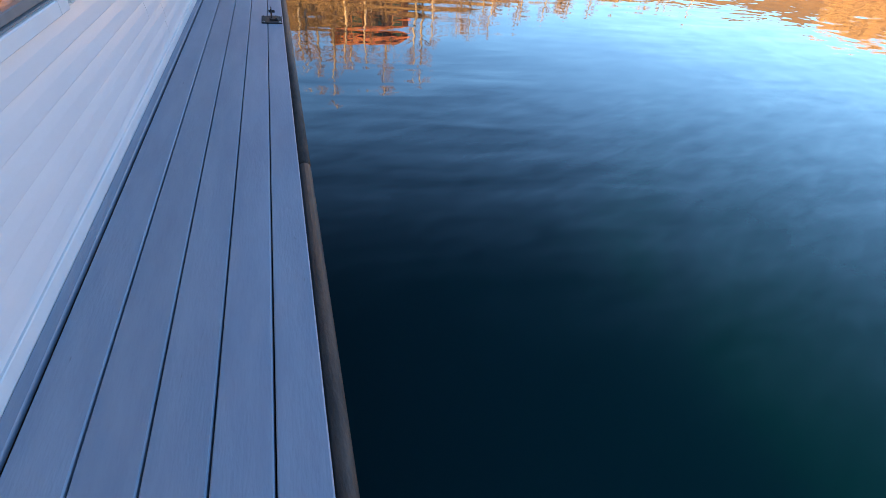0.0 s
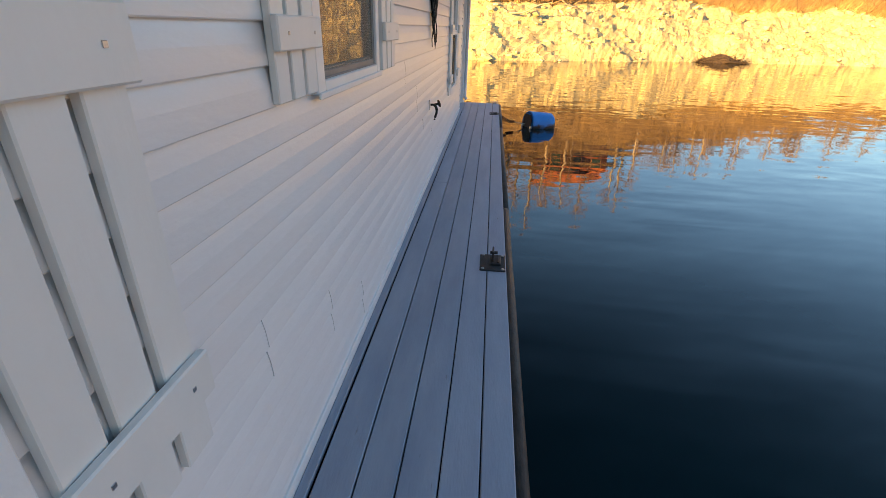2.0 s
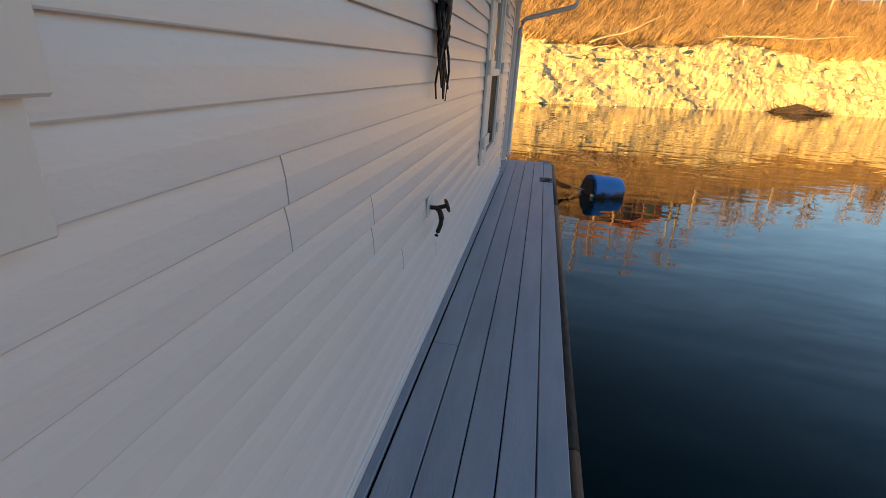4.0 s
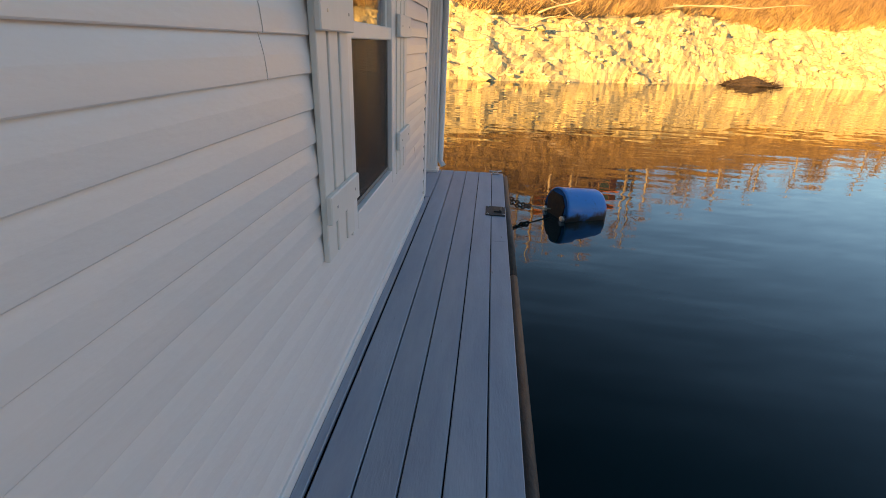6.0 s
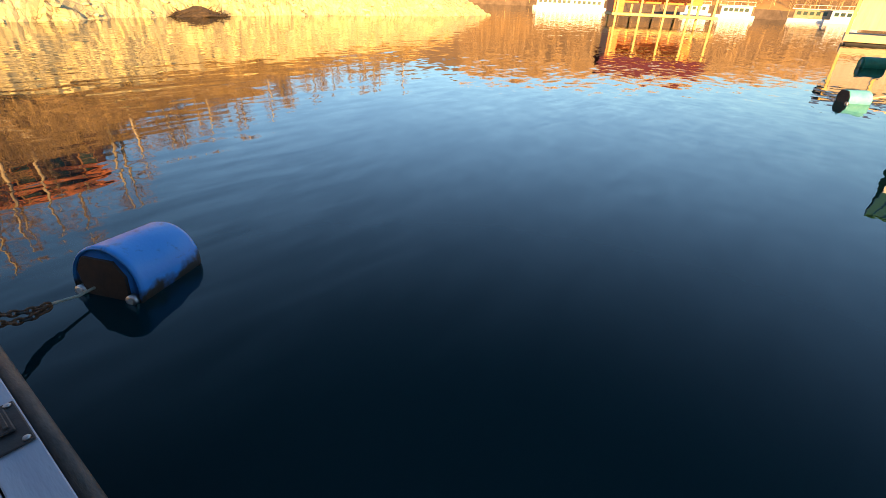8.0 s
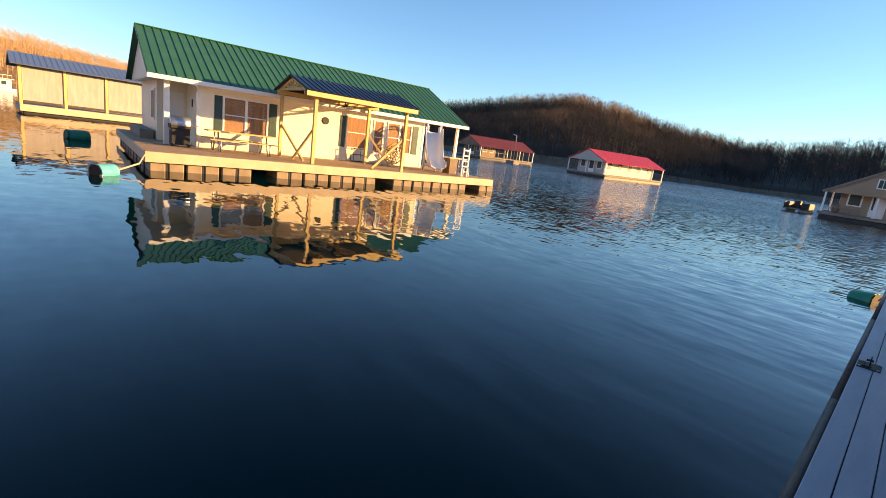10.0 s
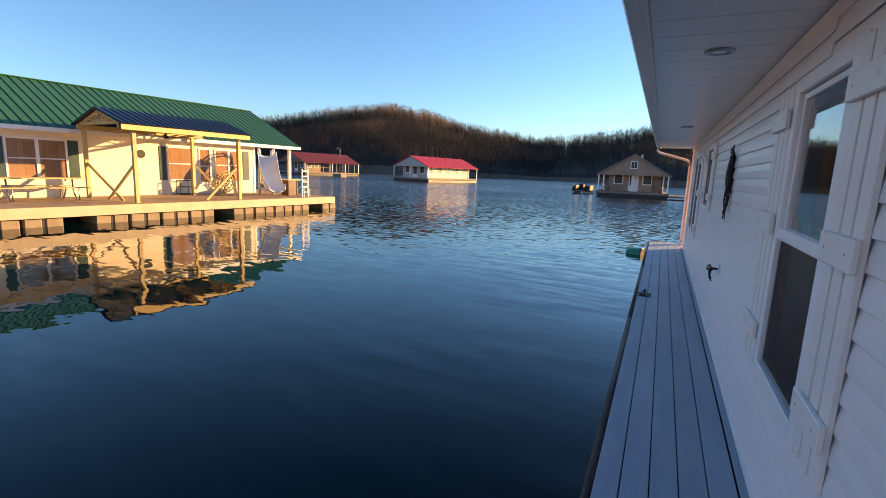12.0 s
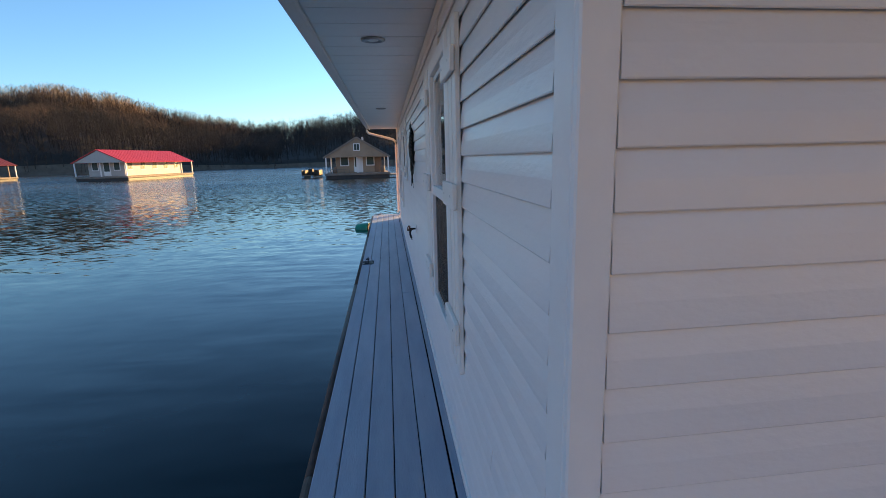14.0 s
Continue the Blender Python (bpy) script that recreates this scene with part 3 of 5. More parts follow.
rail = thing("rub_rail", "weathered dark rubber rub rail along the deck edge", "rub rail")
for a, b in ((DECK_Y0, -8.9), (-8.89, -5.2), (-5.19, -1.45), (-1.44, DECK_Y1)):
    tube("rail_pipe", rail, RUBBER, [(0.793, a + 0.004, -0.05), (0.793, (a + b) / 2, -0.052), (0.793, b - 0.004, -0.05)], 0.03, 12)

# ---- siding on the two visible walls ----
east_gaps = [(W1A[0] - 0.065, W1B[1] + 0.08, 0.66, 2.06)] + [(a - 0.065, b + 0.065, c, d) for a, b, c, d in (W2, W3)]
side_wall(wall_e, HOUSE_Y0 + 0.09, HOUSE_Y1 - 0.101, -0.0145, 0.60, east_gaps, "y", 7, 0.1035)
side_wall(wall_e, -1.95, HOUSE_Y1 - 0.101, 0.075 + 5 * COURSE, 2.31, east_gaps, "y", 5)
side_wall(wall_e, HOUSE_Y0 + 0.09, -1.952, -0.0145 + 6 * 0.1035, 2.31, east_gaps, "y", 8, 0.1035)
# Added black strip stands for the shade in the gap beside the trim.
bx("channel", wall_e, FLOAT, 0.0005, 0.0115, HOUSE_Y1 - 0.1005, HOUSE_Y1 - 0.0925, 0.0, 2.31, 0)
side_wall(wall_n, HOUSE_X0, -0.05, 0.078, 2.31, [], "x", 6)

# ---- shores and hills ----
ROCKM = mat("pale_limestone", (0.40, 0.35, 0.175), (0.64, 0.565, 0.31), 0.9, scale=1.1, stretch=(1.2, 1, 0.7), bump=1.0, bscale=7)
def add_cracks(m, scale, width, colour):
    """Dark joints between the blocks of a broken rock face."""
    nt = m.node_tree
    b = nt.nodes["Principled BSDF"]
    src = b.inputs["Base Color"].links[0].from_socket
    geo = nt.nodes.new("ShaderNodeNewGeometry")
    wob, add = nt.nodes.new("ShaderNodeTexNoise"), nt.nodes.new("ShaderNodeMixRGB")
    wob.inputs["Scale"].default_value = 1.5
    add.blend_type = "LINEAR_LIGHT"
    add.inputs[0].default_value = 0.6
    nt.links.new(geo.outputs["Position"], wob.inputs[0])
    nt.links.new(geo.outputs["Position"], add.inputs[1])
    nt.links.new(wob.outputs["Color"], add.inputs[2])
    v = nt.nodes.new("ShaderNodeTexVoronoi")
    v.feature = "DISTANCE_TO_EDGE"
    v.inputs["Scale"].default_value = scale
    nt.links.new(add.outputs[0], v.inputs[0])
    mr = nt.nodes.new("ShaderNodeMapRange")
    mr.inputs[1].default_value, mr.inputs[2].default_value = 0.0, width
    nt.links.new(v.outputs["Distance"], mr.inputs[0])
    mx = nt.nodes.new("ShaderNodeMix")
    mx.data_type = "RGBA"
    mx.inputs[6].default_value = (*colour, 1)
    nt.links.new(mr.outputs[0], mx.inputs[0])
    nt.links.new(src, mx.inputs[7])
    nt.links.new(mx.outputs[2], b.inputs["Base Color"])
    return m


add_cracks(ROCKM, 0.9, 0.026, (0.10, 0.065, 0.03))
add_cracks(ROCKM, 2.3, 0.028, (0.24, 0.18, 0.085))
STONEM = mat("limestone_block", (0.48, 0.42, 0.22), (0.68, 0.61, 0.36), 0.9, scale=3, bump=0.8, bscale=14, rand=0.25)
# Leaf litter in two tones: LITTERM holds sunlight, HILLM holds shade.
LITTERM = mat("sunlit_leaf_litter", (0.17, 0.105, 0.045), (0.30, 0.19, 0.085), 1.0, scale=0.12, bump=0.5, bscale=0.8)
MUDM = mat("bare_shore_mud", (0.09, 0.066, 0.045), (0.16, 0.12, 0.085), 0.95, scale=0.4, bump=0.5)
HILLM = mat("shaded_leaf_litter", (0.022, 0.019, 0.016), (0.046, 0.037, 0.028), 1.0, scale=0.15, bump=0.5, bscale=0.8)
SLOPEM = mat("dry_grass_slope", (0.20, 0.135, 0.055), (0.36, 0.25, 0.11), 1.0, scale=0.6, bump=1.0, bscale=3)
BRUSHM = mat("dry_brush", (0.28, 0.195, 0.085), (0.58, 0.43, 0.21), 0.9, scale=1.5, rand=0.3, island=True)
TWIGM = mat("bare_twigs", (0.15, 0.105, 0.06), (0.30, 0.215, 0.125), 0.9, scale=2, rand=0.3, island=True)
# Sun and shade on the far woods are put into these three twig colours.
SHADETWIGM = mat("shaded_bare_twigs", (0.020, 0.018, 0.017), (0.045, 0.038, 0.032), 0.9, scale=2, rand=0.3, island=True)
HALFLITTWIGM = mat("half_lit_bare_twigs", (0.075, 0.05, 0.033), (0.14, 0.095, 0.06), 0.9, scale=2, rand=0.35, island=True)
SUNTWIGM = mat("sunlit_bare_twigs", (0.30, 0.20, 0.10), (0.46, 0.32, 0.17), 0.9, scale=2, rand=0.3, island=True)
BARK = mat("pale_bark", (0.30, 0.25, 0.18), (0.46, 0.40, 0.30), 0.9, scale=6, stretch=(1, 1, .3), bump=0.5)
DEBRIS = mat("dark_driftwood_heap", (0.022, 0.016, 0.012), (0.06, 0.043, 0.03), 0.95, scale=8, bump=1.0)

SHORE = [(-90, 16), (-30, 20), (-8, 23), (0, 23), (6, 25.4), (17, 31), (28, 32), (45, 31), (56, 33), (64, 41), (68, 62), (74, 120)]


def shore_y(x):
    for (xa, ya), (xb, yb) in zip(SHORE, SHORE[1:]):
        if xa <= x <= xb:
            f = (x - xa) / (xb - xa)
            return ya + (yb - ya) * (3 * f * f - 2 * f ** 3 if xb - xa < 3 else f)
    return 400


def bank_z(x, y):
    s = y - shore_y(x)
    if x > 56:
        s *= 0.45
    wob = noise.noise((x * 0.11, y * 0.11, 1.3)) * 1.1 + noise.noise((x * 0.5, y * 0.5, 4.0)) * 0.4
    top = 4.35 + 0.7 * noise.noise((x * 0.07, 0, 2)) - max(0, (x - 25)) * 0.045
    s += wob
    if s < 0:
        z = WATER_Z + 0.35 * s
    elif s < 6.0:
        z = WATER_Z + top * (s / 6.0) ** 0.85
    else:
        k = max(0.12, min(1.0, 1 - (x - 12) / 40))
        z = WATER_Z + top + k * (min(s - 6.0, 10) * 0.68 + max(0, s - 16) * 0.12)
    rock = max(0, 1 - max(0, s - 7) / 4) if s > -1 else 0
    if rock:
        d, _ = noise.voronoi((x * 0.8, y * 0.8, z * 1.2))
        d2, _ = noise.voronoi((x * 2.0 + 5, y * 2.0, z * 2.0))
        z += rock * (0.44 * (d[1] - d[0]) - 0.2 + 0.28 * (d2[1] - d2[0]) + 0.3 * noise.noise((x * 0.35, y * 0.6, 9.0)))
    return z


def bank():
    xs = np.concatenate([np.arange(-90, -14, 3.0), np.arange(-14, 40, 0.26), np.arange(40, 76, 0.7)])
    ss = np.concatenate([np.arange(-2.0, 8.5, 0.24), np.arange(8.5, 26, 1.2), np.arange(26, 150, 8)])
    vs, fs = [], []
    for x in xs:
        sy = shore_y(x)
        for s in ss:
            y = sy + s * (1 if x < 56 else 1.6)
            vs.append((x, y, bank_z(x, y)))
    n = len(ss)
    for i in range(len(xs) - 1):
        for j in range(n - 1):
            fs.append((i * n + j, (i + 1) * n + j, (i + 1) * n + j + 1, i * n + j + 1))
    me = bpy.data.meshes.new("shore_bank")
    me.from_pydata(vs, [], fs)
    me.materials.append(ROCKM)
    me.materials.append(SLOPEM)
    brush_from = int(np.searchsorted(ss, 7.5))
    for p in me.polygons:
        if p.index % (n - 1) >= brush_from:
            p.material_index = 1
    return tagged(link("ground_bank", me), "sunlit pale limestone lake bank with dry slope above", "bank", kind="structure")


bank_ob = bank()


def rock_mesh(seed):
    bm = bmesh.new()
    bmesh.ops.create_icosphere(bm, subdivisions=1, radius=0.5)
    rr = random.Random(seed)
    for v in bm.verts:
        v.co *= rr.uniform(0.72, 1.2)
        v.co.z *= 0.75
    me = bpy.data.meshes.new("rock")
    bm.to_mesh(me)
    bm.free()
    me.materials.append(STONEM)
    return me


rocks = [rock_mesh(i) for i in range(7)]
rng = random.Random(11)
for i in range(290):
    x = rng.uniform(-6, 38)
    s = rng.uniform(-0.2, 6.5)
    y = shore_y(x) + s
    ob = link("rock", rocks[i % 7], bank_ob)
    k = rng.choice((0.2, 0.25, 0.3, 0.35, 0.45, 0.65))
    ob.matrix_basis = Matrix.Translation((x, y, bank_z(x, y) + 0.06 * k)) @ Euler((rng.uniform(-.5, .5), rng.uniform(-.5, .5), rng.uniform(0, 6))).to_matrix().to_4x4() @ Matrix.Diagonal((k * rng.uniform(0.8, 1.6), k, k * rng.uniform(0.6, 1.1), 1))


def blade(vs, fs, p, d, length, w):
    """A thin tapering three-sided stem."""
    u = d.cross(Vector((0.3, 0.5, 0.8))).normalized() * w
    v = d.cross(u).normalized() * w
    i = len(vs)
    tip = p + d * length
    vs += [tuple(p + u), tuple(p - 0.5 * u + 0.87 * v), tuple(p - 0.5 * u - 0.87 * v), tuple(tip)]
    fs += [(i, i + 1, i + 3), (i + 1, i + 2, i + 3), (i + 2, i, i + 3)]
    return tip


def stuff(name, vs, fs, material, label, category):
    me = bpy.data.meshes.new(name)
    me.from_pydata(vs, [], fs)
    me.materials.append(material)
    return tagged(link(name, me), label, category, kind="stuff")


def brush():
    rng = random.Random(21)
    vs, fs = [], []
    for i in range(9000):
        x = rng.uniform(-16, 62)
        s = 5.6 + 20 * rng.random() ** 1.7
        y = shore_y(x) + s
        z = bank_z(x, y)
        for k in range(9):
            d = Vector((rng.uniform(-.8, .8), rng.uniform(-.8, .8), rng.uniform(0.25, 1.0))).normalized()
            blade(vs, fs, Vector((x + rng.uniform(-.3, .3), y + rng.uniform(-.3, .3), z - 0.05)), d, rng.uniform(0.3, 1.3), rng.uniform(0.010, 0.028))
    return stuff("dry_brush", vs, fs, BRUSHM, "dry golden grass and bramble on the bank top", "brush")


brush()


def brambles():
    """Tangled bare branches along the bank top."""
    rng = random.Random(77)
    vs, fs = [], []
    for i in range(2600):
        x = rng.uniform(-14, 48)
        y = shore_y(x) + rng.uniform(5.4, 17.0)
        p = Vector((x, y, bank_z(x, y) - 0.05))
        for k in range(5):
            d = Vector((rng.uniform(-1, 1), rng.uniform(-1, 0.6), rng.uniform(0.15, 1.0))).normalized()
            ln = rng.uniform(0.6, 2.2)
            tip = blade(vs, fs, p, d, ln, rng.uniform(0.018, 0.045))
            for j in range(3):
                d2 = (d + Vector((rng.uniform(-.8, .8), rng.uniform(-.8, .8), rng.uniform(-.3, .7)))).normalized()
                blade(vs, fs, p.lerp(tip, rng.uniform(0.3, 0.9)), d2, ln * rng.uniform(0.25, 0.6), 0.012)
    return stuff("bramble_tangle", vs, fs, TWIGM, "tangled bare brambles on the bank top", "brush")


brambles()


def tree_into(vs, fs, base, height, rng, levels=2, w=None, twigs=9):
    """A bare tree: tapered trunk, limbs and twigs."""
    w = w or height * 0.014
    lean = Vector((rng.uniform(-.1, .1), rng.uniform(-.1, .1), 1)).normalized()
    blade(vs, fs, base, lean, height, w)
    for k in range(twigs):
        f = rng.uniform(0.28, 0.95)
        p = base + lean * height * f
        a = rng.uniform(0, 6.28)
        d = Vector((math.cos(a), math.sin(a), rng.uniform(0.35, 1.2))).normalized()
        ln = height * (1.05 - f) * rng.uniform(0.4, 0.75)
        tip = blade(vs, fs, p, d, ln, w * 0.5 * (1.25 - f))
        for j in range(levels * 2):
            q = p + (tip - p) * rng.uniform(0.3, 0.9)
            d2 = (d + Vector((rng.uniform(-.8, .8), rng.uniform(-.8, .8), rng.uniform(-.1, .7)))).normalized()
            blade(vs, fs, q, d2, ln * rng.uniform(0.35, 0.7), w * 0.3)


def crest(az):
    """Height angle of the wooded skyline, in degrees, by compass angle from +y."""
    tab = [(0, 9), (45, 8.0), (60, 8.5), (80, 7.0), (95, 5.0), (105, 3.6), (120, 3.9), (134, 4.3), (142, 6.0), (148, 6.9), (153, 6.2), (158, 4.8), (166, 3.6), (172, 4.4), (178, 5.2), (190, 5.5), (220, 4.0), (250, 6), (300, 9), (330, 9), (360, 9)]
    for (a, ea), (b, eb) in zip(tab, tab[1:]):
        if a <= az <= b:
            return ea + (eb - ea) * (az - a) / (b - a)
    return 6


def shore_r(az):
    tab = [(0, 240), (62, 240), (75, 200), (95, 190), (110, 190), (130, 170), (150, 160), (165, 175), (180, 150), (200, 120), (260, 130), (330, 160), (360, 240)]
    for (a, ea), (b, eb) in zip(tab, tab[1:]):
        if a <= az <= b:
            return ea + (eb - ea) * (az - a) / (b - a)
    return 200


def hill_height(az, f):
    """Height above the water at a share f of the way from shore to crest."""
    r0, depth = shore_r(az), 150
    top = (r0 + depth) * math.tan(radians(crest(az))) - 8.0
    n = noise.noise((az * 0.12, f * 3, 7)) * 0.12
    return (max(0.0, f) ** 0.6) * max(5, top) * (1 + n * (1 - f)), r0 + depth * f


def hills():
    vs, fs = [], []
    steps = [-0.05, 0, 0.02, 0.08, 0.16, 0.26, 0.38, 0.5, 0.62, 0.75, 0.88, 1.0, 1.3, 2.0]
    n = len(steps)
    for az in range(0, 361, 2):
        for f in steps:
            h, r = hill_height(az, min(f, 1.0))
            r = shore_r(az) + 150 * f
            z = WATER_Z + (h if f > 0 else -3) * (1 if f <= 1 else 0.75 if f < 1.5 else 0.5)
            a = radians(az)
            vs.append((r * math.sin(a), r * math.cos(a), z))
    for i in range(180):
        for j in range(n - 1):
            fs.append((i * n + j, i * n + j + 1, (i + 1) * n + j + 1, (i + 1) * n + j))
    me = bpy.data.meshes.new("hills")
    me.from_pydata(vs, [], fs)
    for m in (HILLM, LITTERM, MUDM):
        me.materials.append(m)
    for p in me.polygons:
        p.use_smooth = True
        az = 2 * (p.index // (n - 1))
        # sun and shade are put into the litter tone by bearing
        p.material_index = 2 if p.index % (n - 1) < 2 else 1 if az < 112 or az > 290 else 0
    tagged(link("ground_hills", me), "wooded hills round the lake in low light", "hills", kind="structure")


hills()


def woods():
    rng = random.Random(8)
    low, ridge, brown = ([], []), ([], []), ([], [])
    for i in range(9800):
        az = rng.choice((rng.uniform(112, 186), rng.uniform(112, 186), rng.uniform(130, 168)))
        f = rng.random() ** 0.8
        h, r = hill_height(az, f)
        a = radians(az)
        # low sun on the middle hill's upper slope, put into the twig colour
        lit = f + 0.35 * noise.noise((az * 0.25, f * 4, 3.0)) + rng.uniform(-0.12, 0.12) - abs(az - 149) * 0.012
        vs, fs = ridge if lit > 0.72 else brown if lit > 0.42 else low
        tall = f > 0.6
        w = rng.uniform(0.15, 0.32) if tall else rng.uniform(0.07, 0.12)
        tree_into(vs, fs, Vector((r * math.sin(a), r * math.cos(a), WATER_Z + h - 0.5)), rng.uniform(7.0, 15.0) if tall else rng.uniform(5, 9), rng, 1, w, 9 if tall else 15)
    stuff("bare_woods", *low, SHADETWIGM, "bare winter woods covering the far hills", "woods")
    stuff("bare_woods", *brown, HALFLITTWIGM, "brown bare winter woods on the upper slopes", "woods")
    stuff("bare_woods", *ridge, SUNTWIGM, "pale bare trees along the ridge of the far hills", "woods")
    # east shore woods: the golden sunlight is in the twig colour
    vs, fs = [], []
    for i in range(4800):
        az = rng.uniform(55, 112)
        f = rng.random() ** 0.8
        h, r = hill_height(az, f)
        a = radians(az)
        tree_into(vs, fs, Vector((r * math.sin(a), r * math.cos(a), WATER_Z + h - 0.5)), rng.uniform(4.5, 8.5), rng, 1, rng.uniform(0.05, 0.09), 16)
    stuff("bare_woods", vs, fs, SUNTWIGM, "bare woods on the far shore, coloured golden as sunlit", "woods")
    vs, fs = [], []
    for i in range(900):
        az = rng.uniform(190, 352)
        f = rng.random() ** 0.8
        h, r = hill_height(az, f)
        a = radians(az)
        tree_into(vs, fs, Vector((r * math.sin(a), r * math.cos(a), WATER_Z + h - 0.5)), rng.uniform(8, 15), rng, 1, 0.3, 7)
    stuff("bare_woods", vs, fs, TWIGM, "bare winter woods behind the house", "woods")


woods()


def near_tree(x, s, height, seed):
    rng = random.Random(seed)
    y = shore_y(x) + s
    t = thing("bare_tree", "tall bare winter tree on the sunlit bank", "tree", (x, y, bank_z(x, y) - 0.1), group="bank trees")
    bm = bmesh.new()
    pts = [Vector((0.25 * math.sin(k * 1.3 + seed) * k / 6, 0.25 * math.cos(k + seed) * k / 6, height * k / 6)) for k in range(7)]
    tube_into(bm, pts, height * 0.021, 7, 0.025)
    part("trunk", bm, BARK, t, smooth=True)
    vs, fs = [], []
    for k in range(26):
        f = rng.uniform(0.25, 0.98)
        i = min(5, int(f * 6))
        p = pts[i].lerp(pts[i + 1], f * 6 - i)
        a = rng.uniform(0, 6.28)
        d = Vector((math.cos(a), math.sin(a), rng.uniform(0.3, 1.2))).normalized()
        ln = height * (1.08 - f) * rng.uniform(0.35, 0.6)
        tip = blade(vs, fs, p, d, ln, 0.05 * (1.1 - f) + 0.012)
        for j in range(9):
            q = p + (tip - p) * rng.uniform(0.2, 0.95)
            d2 = (d + Vector((rng.uniform(-.9, .9), rng.uniform(-.9, .9), rng.uniform(-.2, .7)))).normalized()
            t2 = blade(vs, fs, q, d2, ln * rng.uniform(0.2, 0.5), 0.014)
            for m in range(2):
                blade(vs, fs, q.lerp(t2, rng.uniform(.3, .9)), (d2 + Vector((rng.uniform(-.8, .8), rng.uniform(-.8, .8), rng.uniform(-.2, .6)))).normalized(), ln * 0.18, 0.009)
    me = bpy.data.meshes.new("crown")
    me.from_pydata(vs, [], fs)
    me.materials.append(TWIGM)
    link("crown", me, t)


rng = random.Random(3)
for i in range(64):
    x = -12 + i * 1.0 + rng.uniform(-.8, .8)
    near_tree(x, rng.uniform(9, 18), rng.uniform(2.6, 5.6) * (1.45 if x < 16 else 1.0), i)

# dark heap at the waterline
bm = bmesh.new()
bmesh.ops.create_icosphere(bm, subdivisions=4, radius=1)
for v in bm.verts:
    v.co = Vector((v.co.x * 2.1, v.co.y * 0.9, v.co.z * 0.62)) * (1 + 0.22 * noise.noise(v.co * 3.1) + 0.12 * noise.noise(v.co * 9))
    v.co.z *= max(0.12, 1 - abs(v.co.x) / 1.9)
hp = part("debris_mound", bm, DEBRIS)
hp.location = (17.6, 30.6, WATER_Z)
rng = random.Random(31)
vs, fs = [], []
for i in range(160):
    x = rng.uniform(-1.7, 1.7)
    d = Vector((rng.uniform(-1, 1), rng.uniform(-.6, .3), rng.uniform(-0.1, 0.5))).normalized()
    blade(vs, fs, Vector((x, rng.uniform(-0.7, 0.3), rng.uniform(0.0, 0.42) * (1 - abs(x) / 2.2))), d, rng.uniform(0.4, 1.1), rng.uniform(0.015, 0.04))
me = bpy.data.meshes.new("sticks")
me.from_pydata(vs, [], fs)
me.materials.append(DEBRIS)
tagged(link("stick_tangle", me, hp), kind="stuff")
tagged(hp, "dark heap of driftwood and debris at the waterline", "debris heap")

# ---- neighbouring floating house (u along its front, v away from us) ----
NB_WALL = mat("cream_vinyl_siding", (0.80, 0.72, 0.56), (0.86, 0.78, 0.62), 0.5, scale=1.2, bump=0.05, rand=0.02)
GREENROOF = mat("green_metal_roof", (0.03, 0.115, 0.05), (0.042, 0.145, 0.066), 0.38, 0.1, scale=1.5)
NAVYROOF = mat("dark_blue_metal_roof", (0.010, 0.014, 0.034), (0.016, 0.022, 0.048), 0.32, 0.2, scale=2)
REDROOF = mat("red_metal_roof", (0.42, 0.025, 0.03), (0.52, 0.04, 0.045), 0.4, 0.1, scale=1.0)
RUSTROOF = mat("dull_red_roof", (0.13, 0.022, 0.016), (0.18, 0.034, 0.022), 0.5, 0.1, scale=1.0)
LUMBER = mat("new_pine_lumber", (0.50, 0.36, 0.14), (0.62, 0.46, 0.20), 0.7, scale=4, stretch=(1, 1, 0.3), bump=0.1, rand=0.08)
NB_DECK = mat("weathered_brown_decking", (0.22, 0.155, 0.09), (0.34, 0.245, 0.15), 0.8, scale=2, stretch=(1, 6, 1), bump=0.2, rand=0.12)
NB_FASCIA = mat("tan_deck_fascia", (0.46, 0.37, 0.25), (0.55, 0.45, 0.31), 0.7, scale=2, bump=0.1)
CONC = mat("grey_float_tubs", (0.20, 0.16, 0.11), (0.30, 0.24, 0.17), 0.8, scale=2, bump=0.2)
DARKSH = mat("dark_green_shutter", (0.02, 0.05, 0.045), (0.035, 0.07, 0.06), 0.5, scale=4)
CURTAIN = mat("rust_brown_curtain", (0.27, 0.15, 0.075), (0.37, 0.22, 0.12), 0.9, scale=2, stretch=(6, 6, .4), bump=0.3)
SLIDEM = mat("white_moulded_plastic", (0.74, 0.73, 0.72), (0.8, 0.79, 0.78), 0.3, scale=3)
RAFTM = mat("grey_weathered_raft", (0.17, 0.145, 0.115), (0.26, 0.22, 0.18), 0.8, scale=1.5, bump=0.2)
NB = thing("neighbour_house", "cream floating house with green metal roof and wide timber deck", "house", (16.68, -3.99, 0.0))
NB.matrix_basis = Matrix(((-0.1055, 0.9944, 0, 16.68), (-0.9944, -0.1055, 0, -3.99), (0, 0, 1, 0), (0, 0, 0, 1)))
DZ = 0.1          # its deck top


def nbx(name, material, u0, u1, v0, v1, z0, z1, bev=0.004, label="", parent=None):
    return bx(name, parent or NB, material, u0, u1, v0, v1, z0, z1, bev, label)


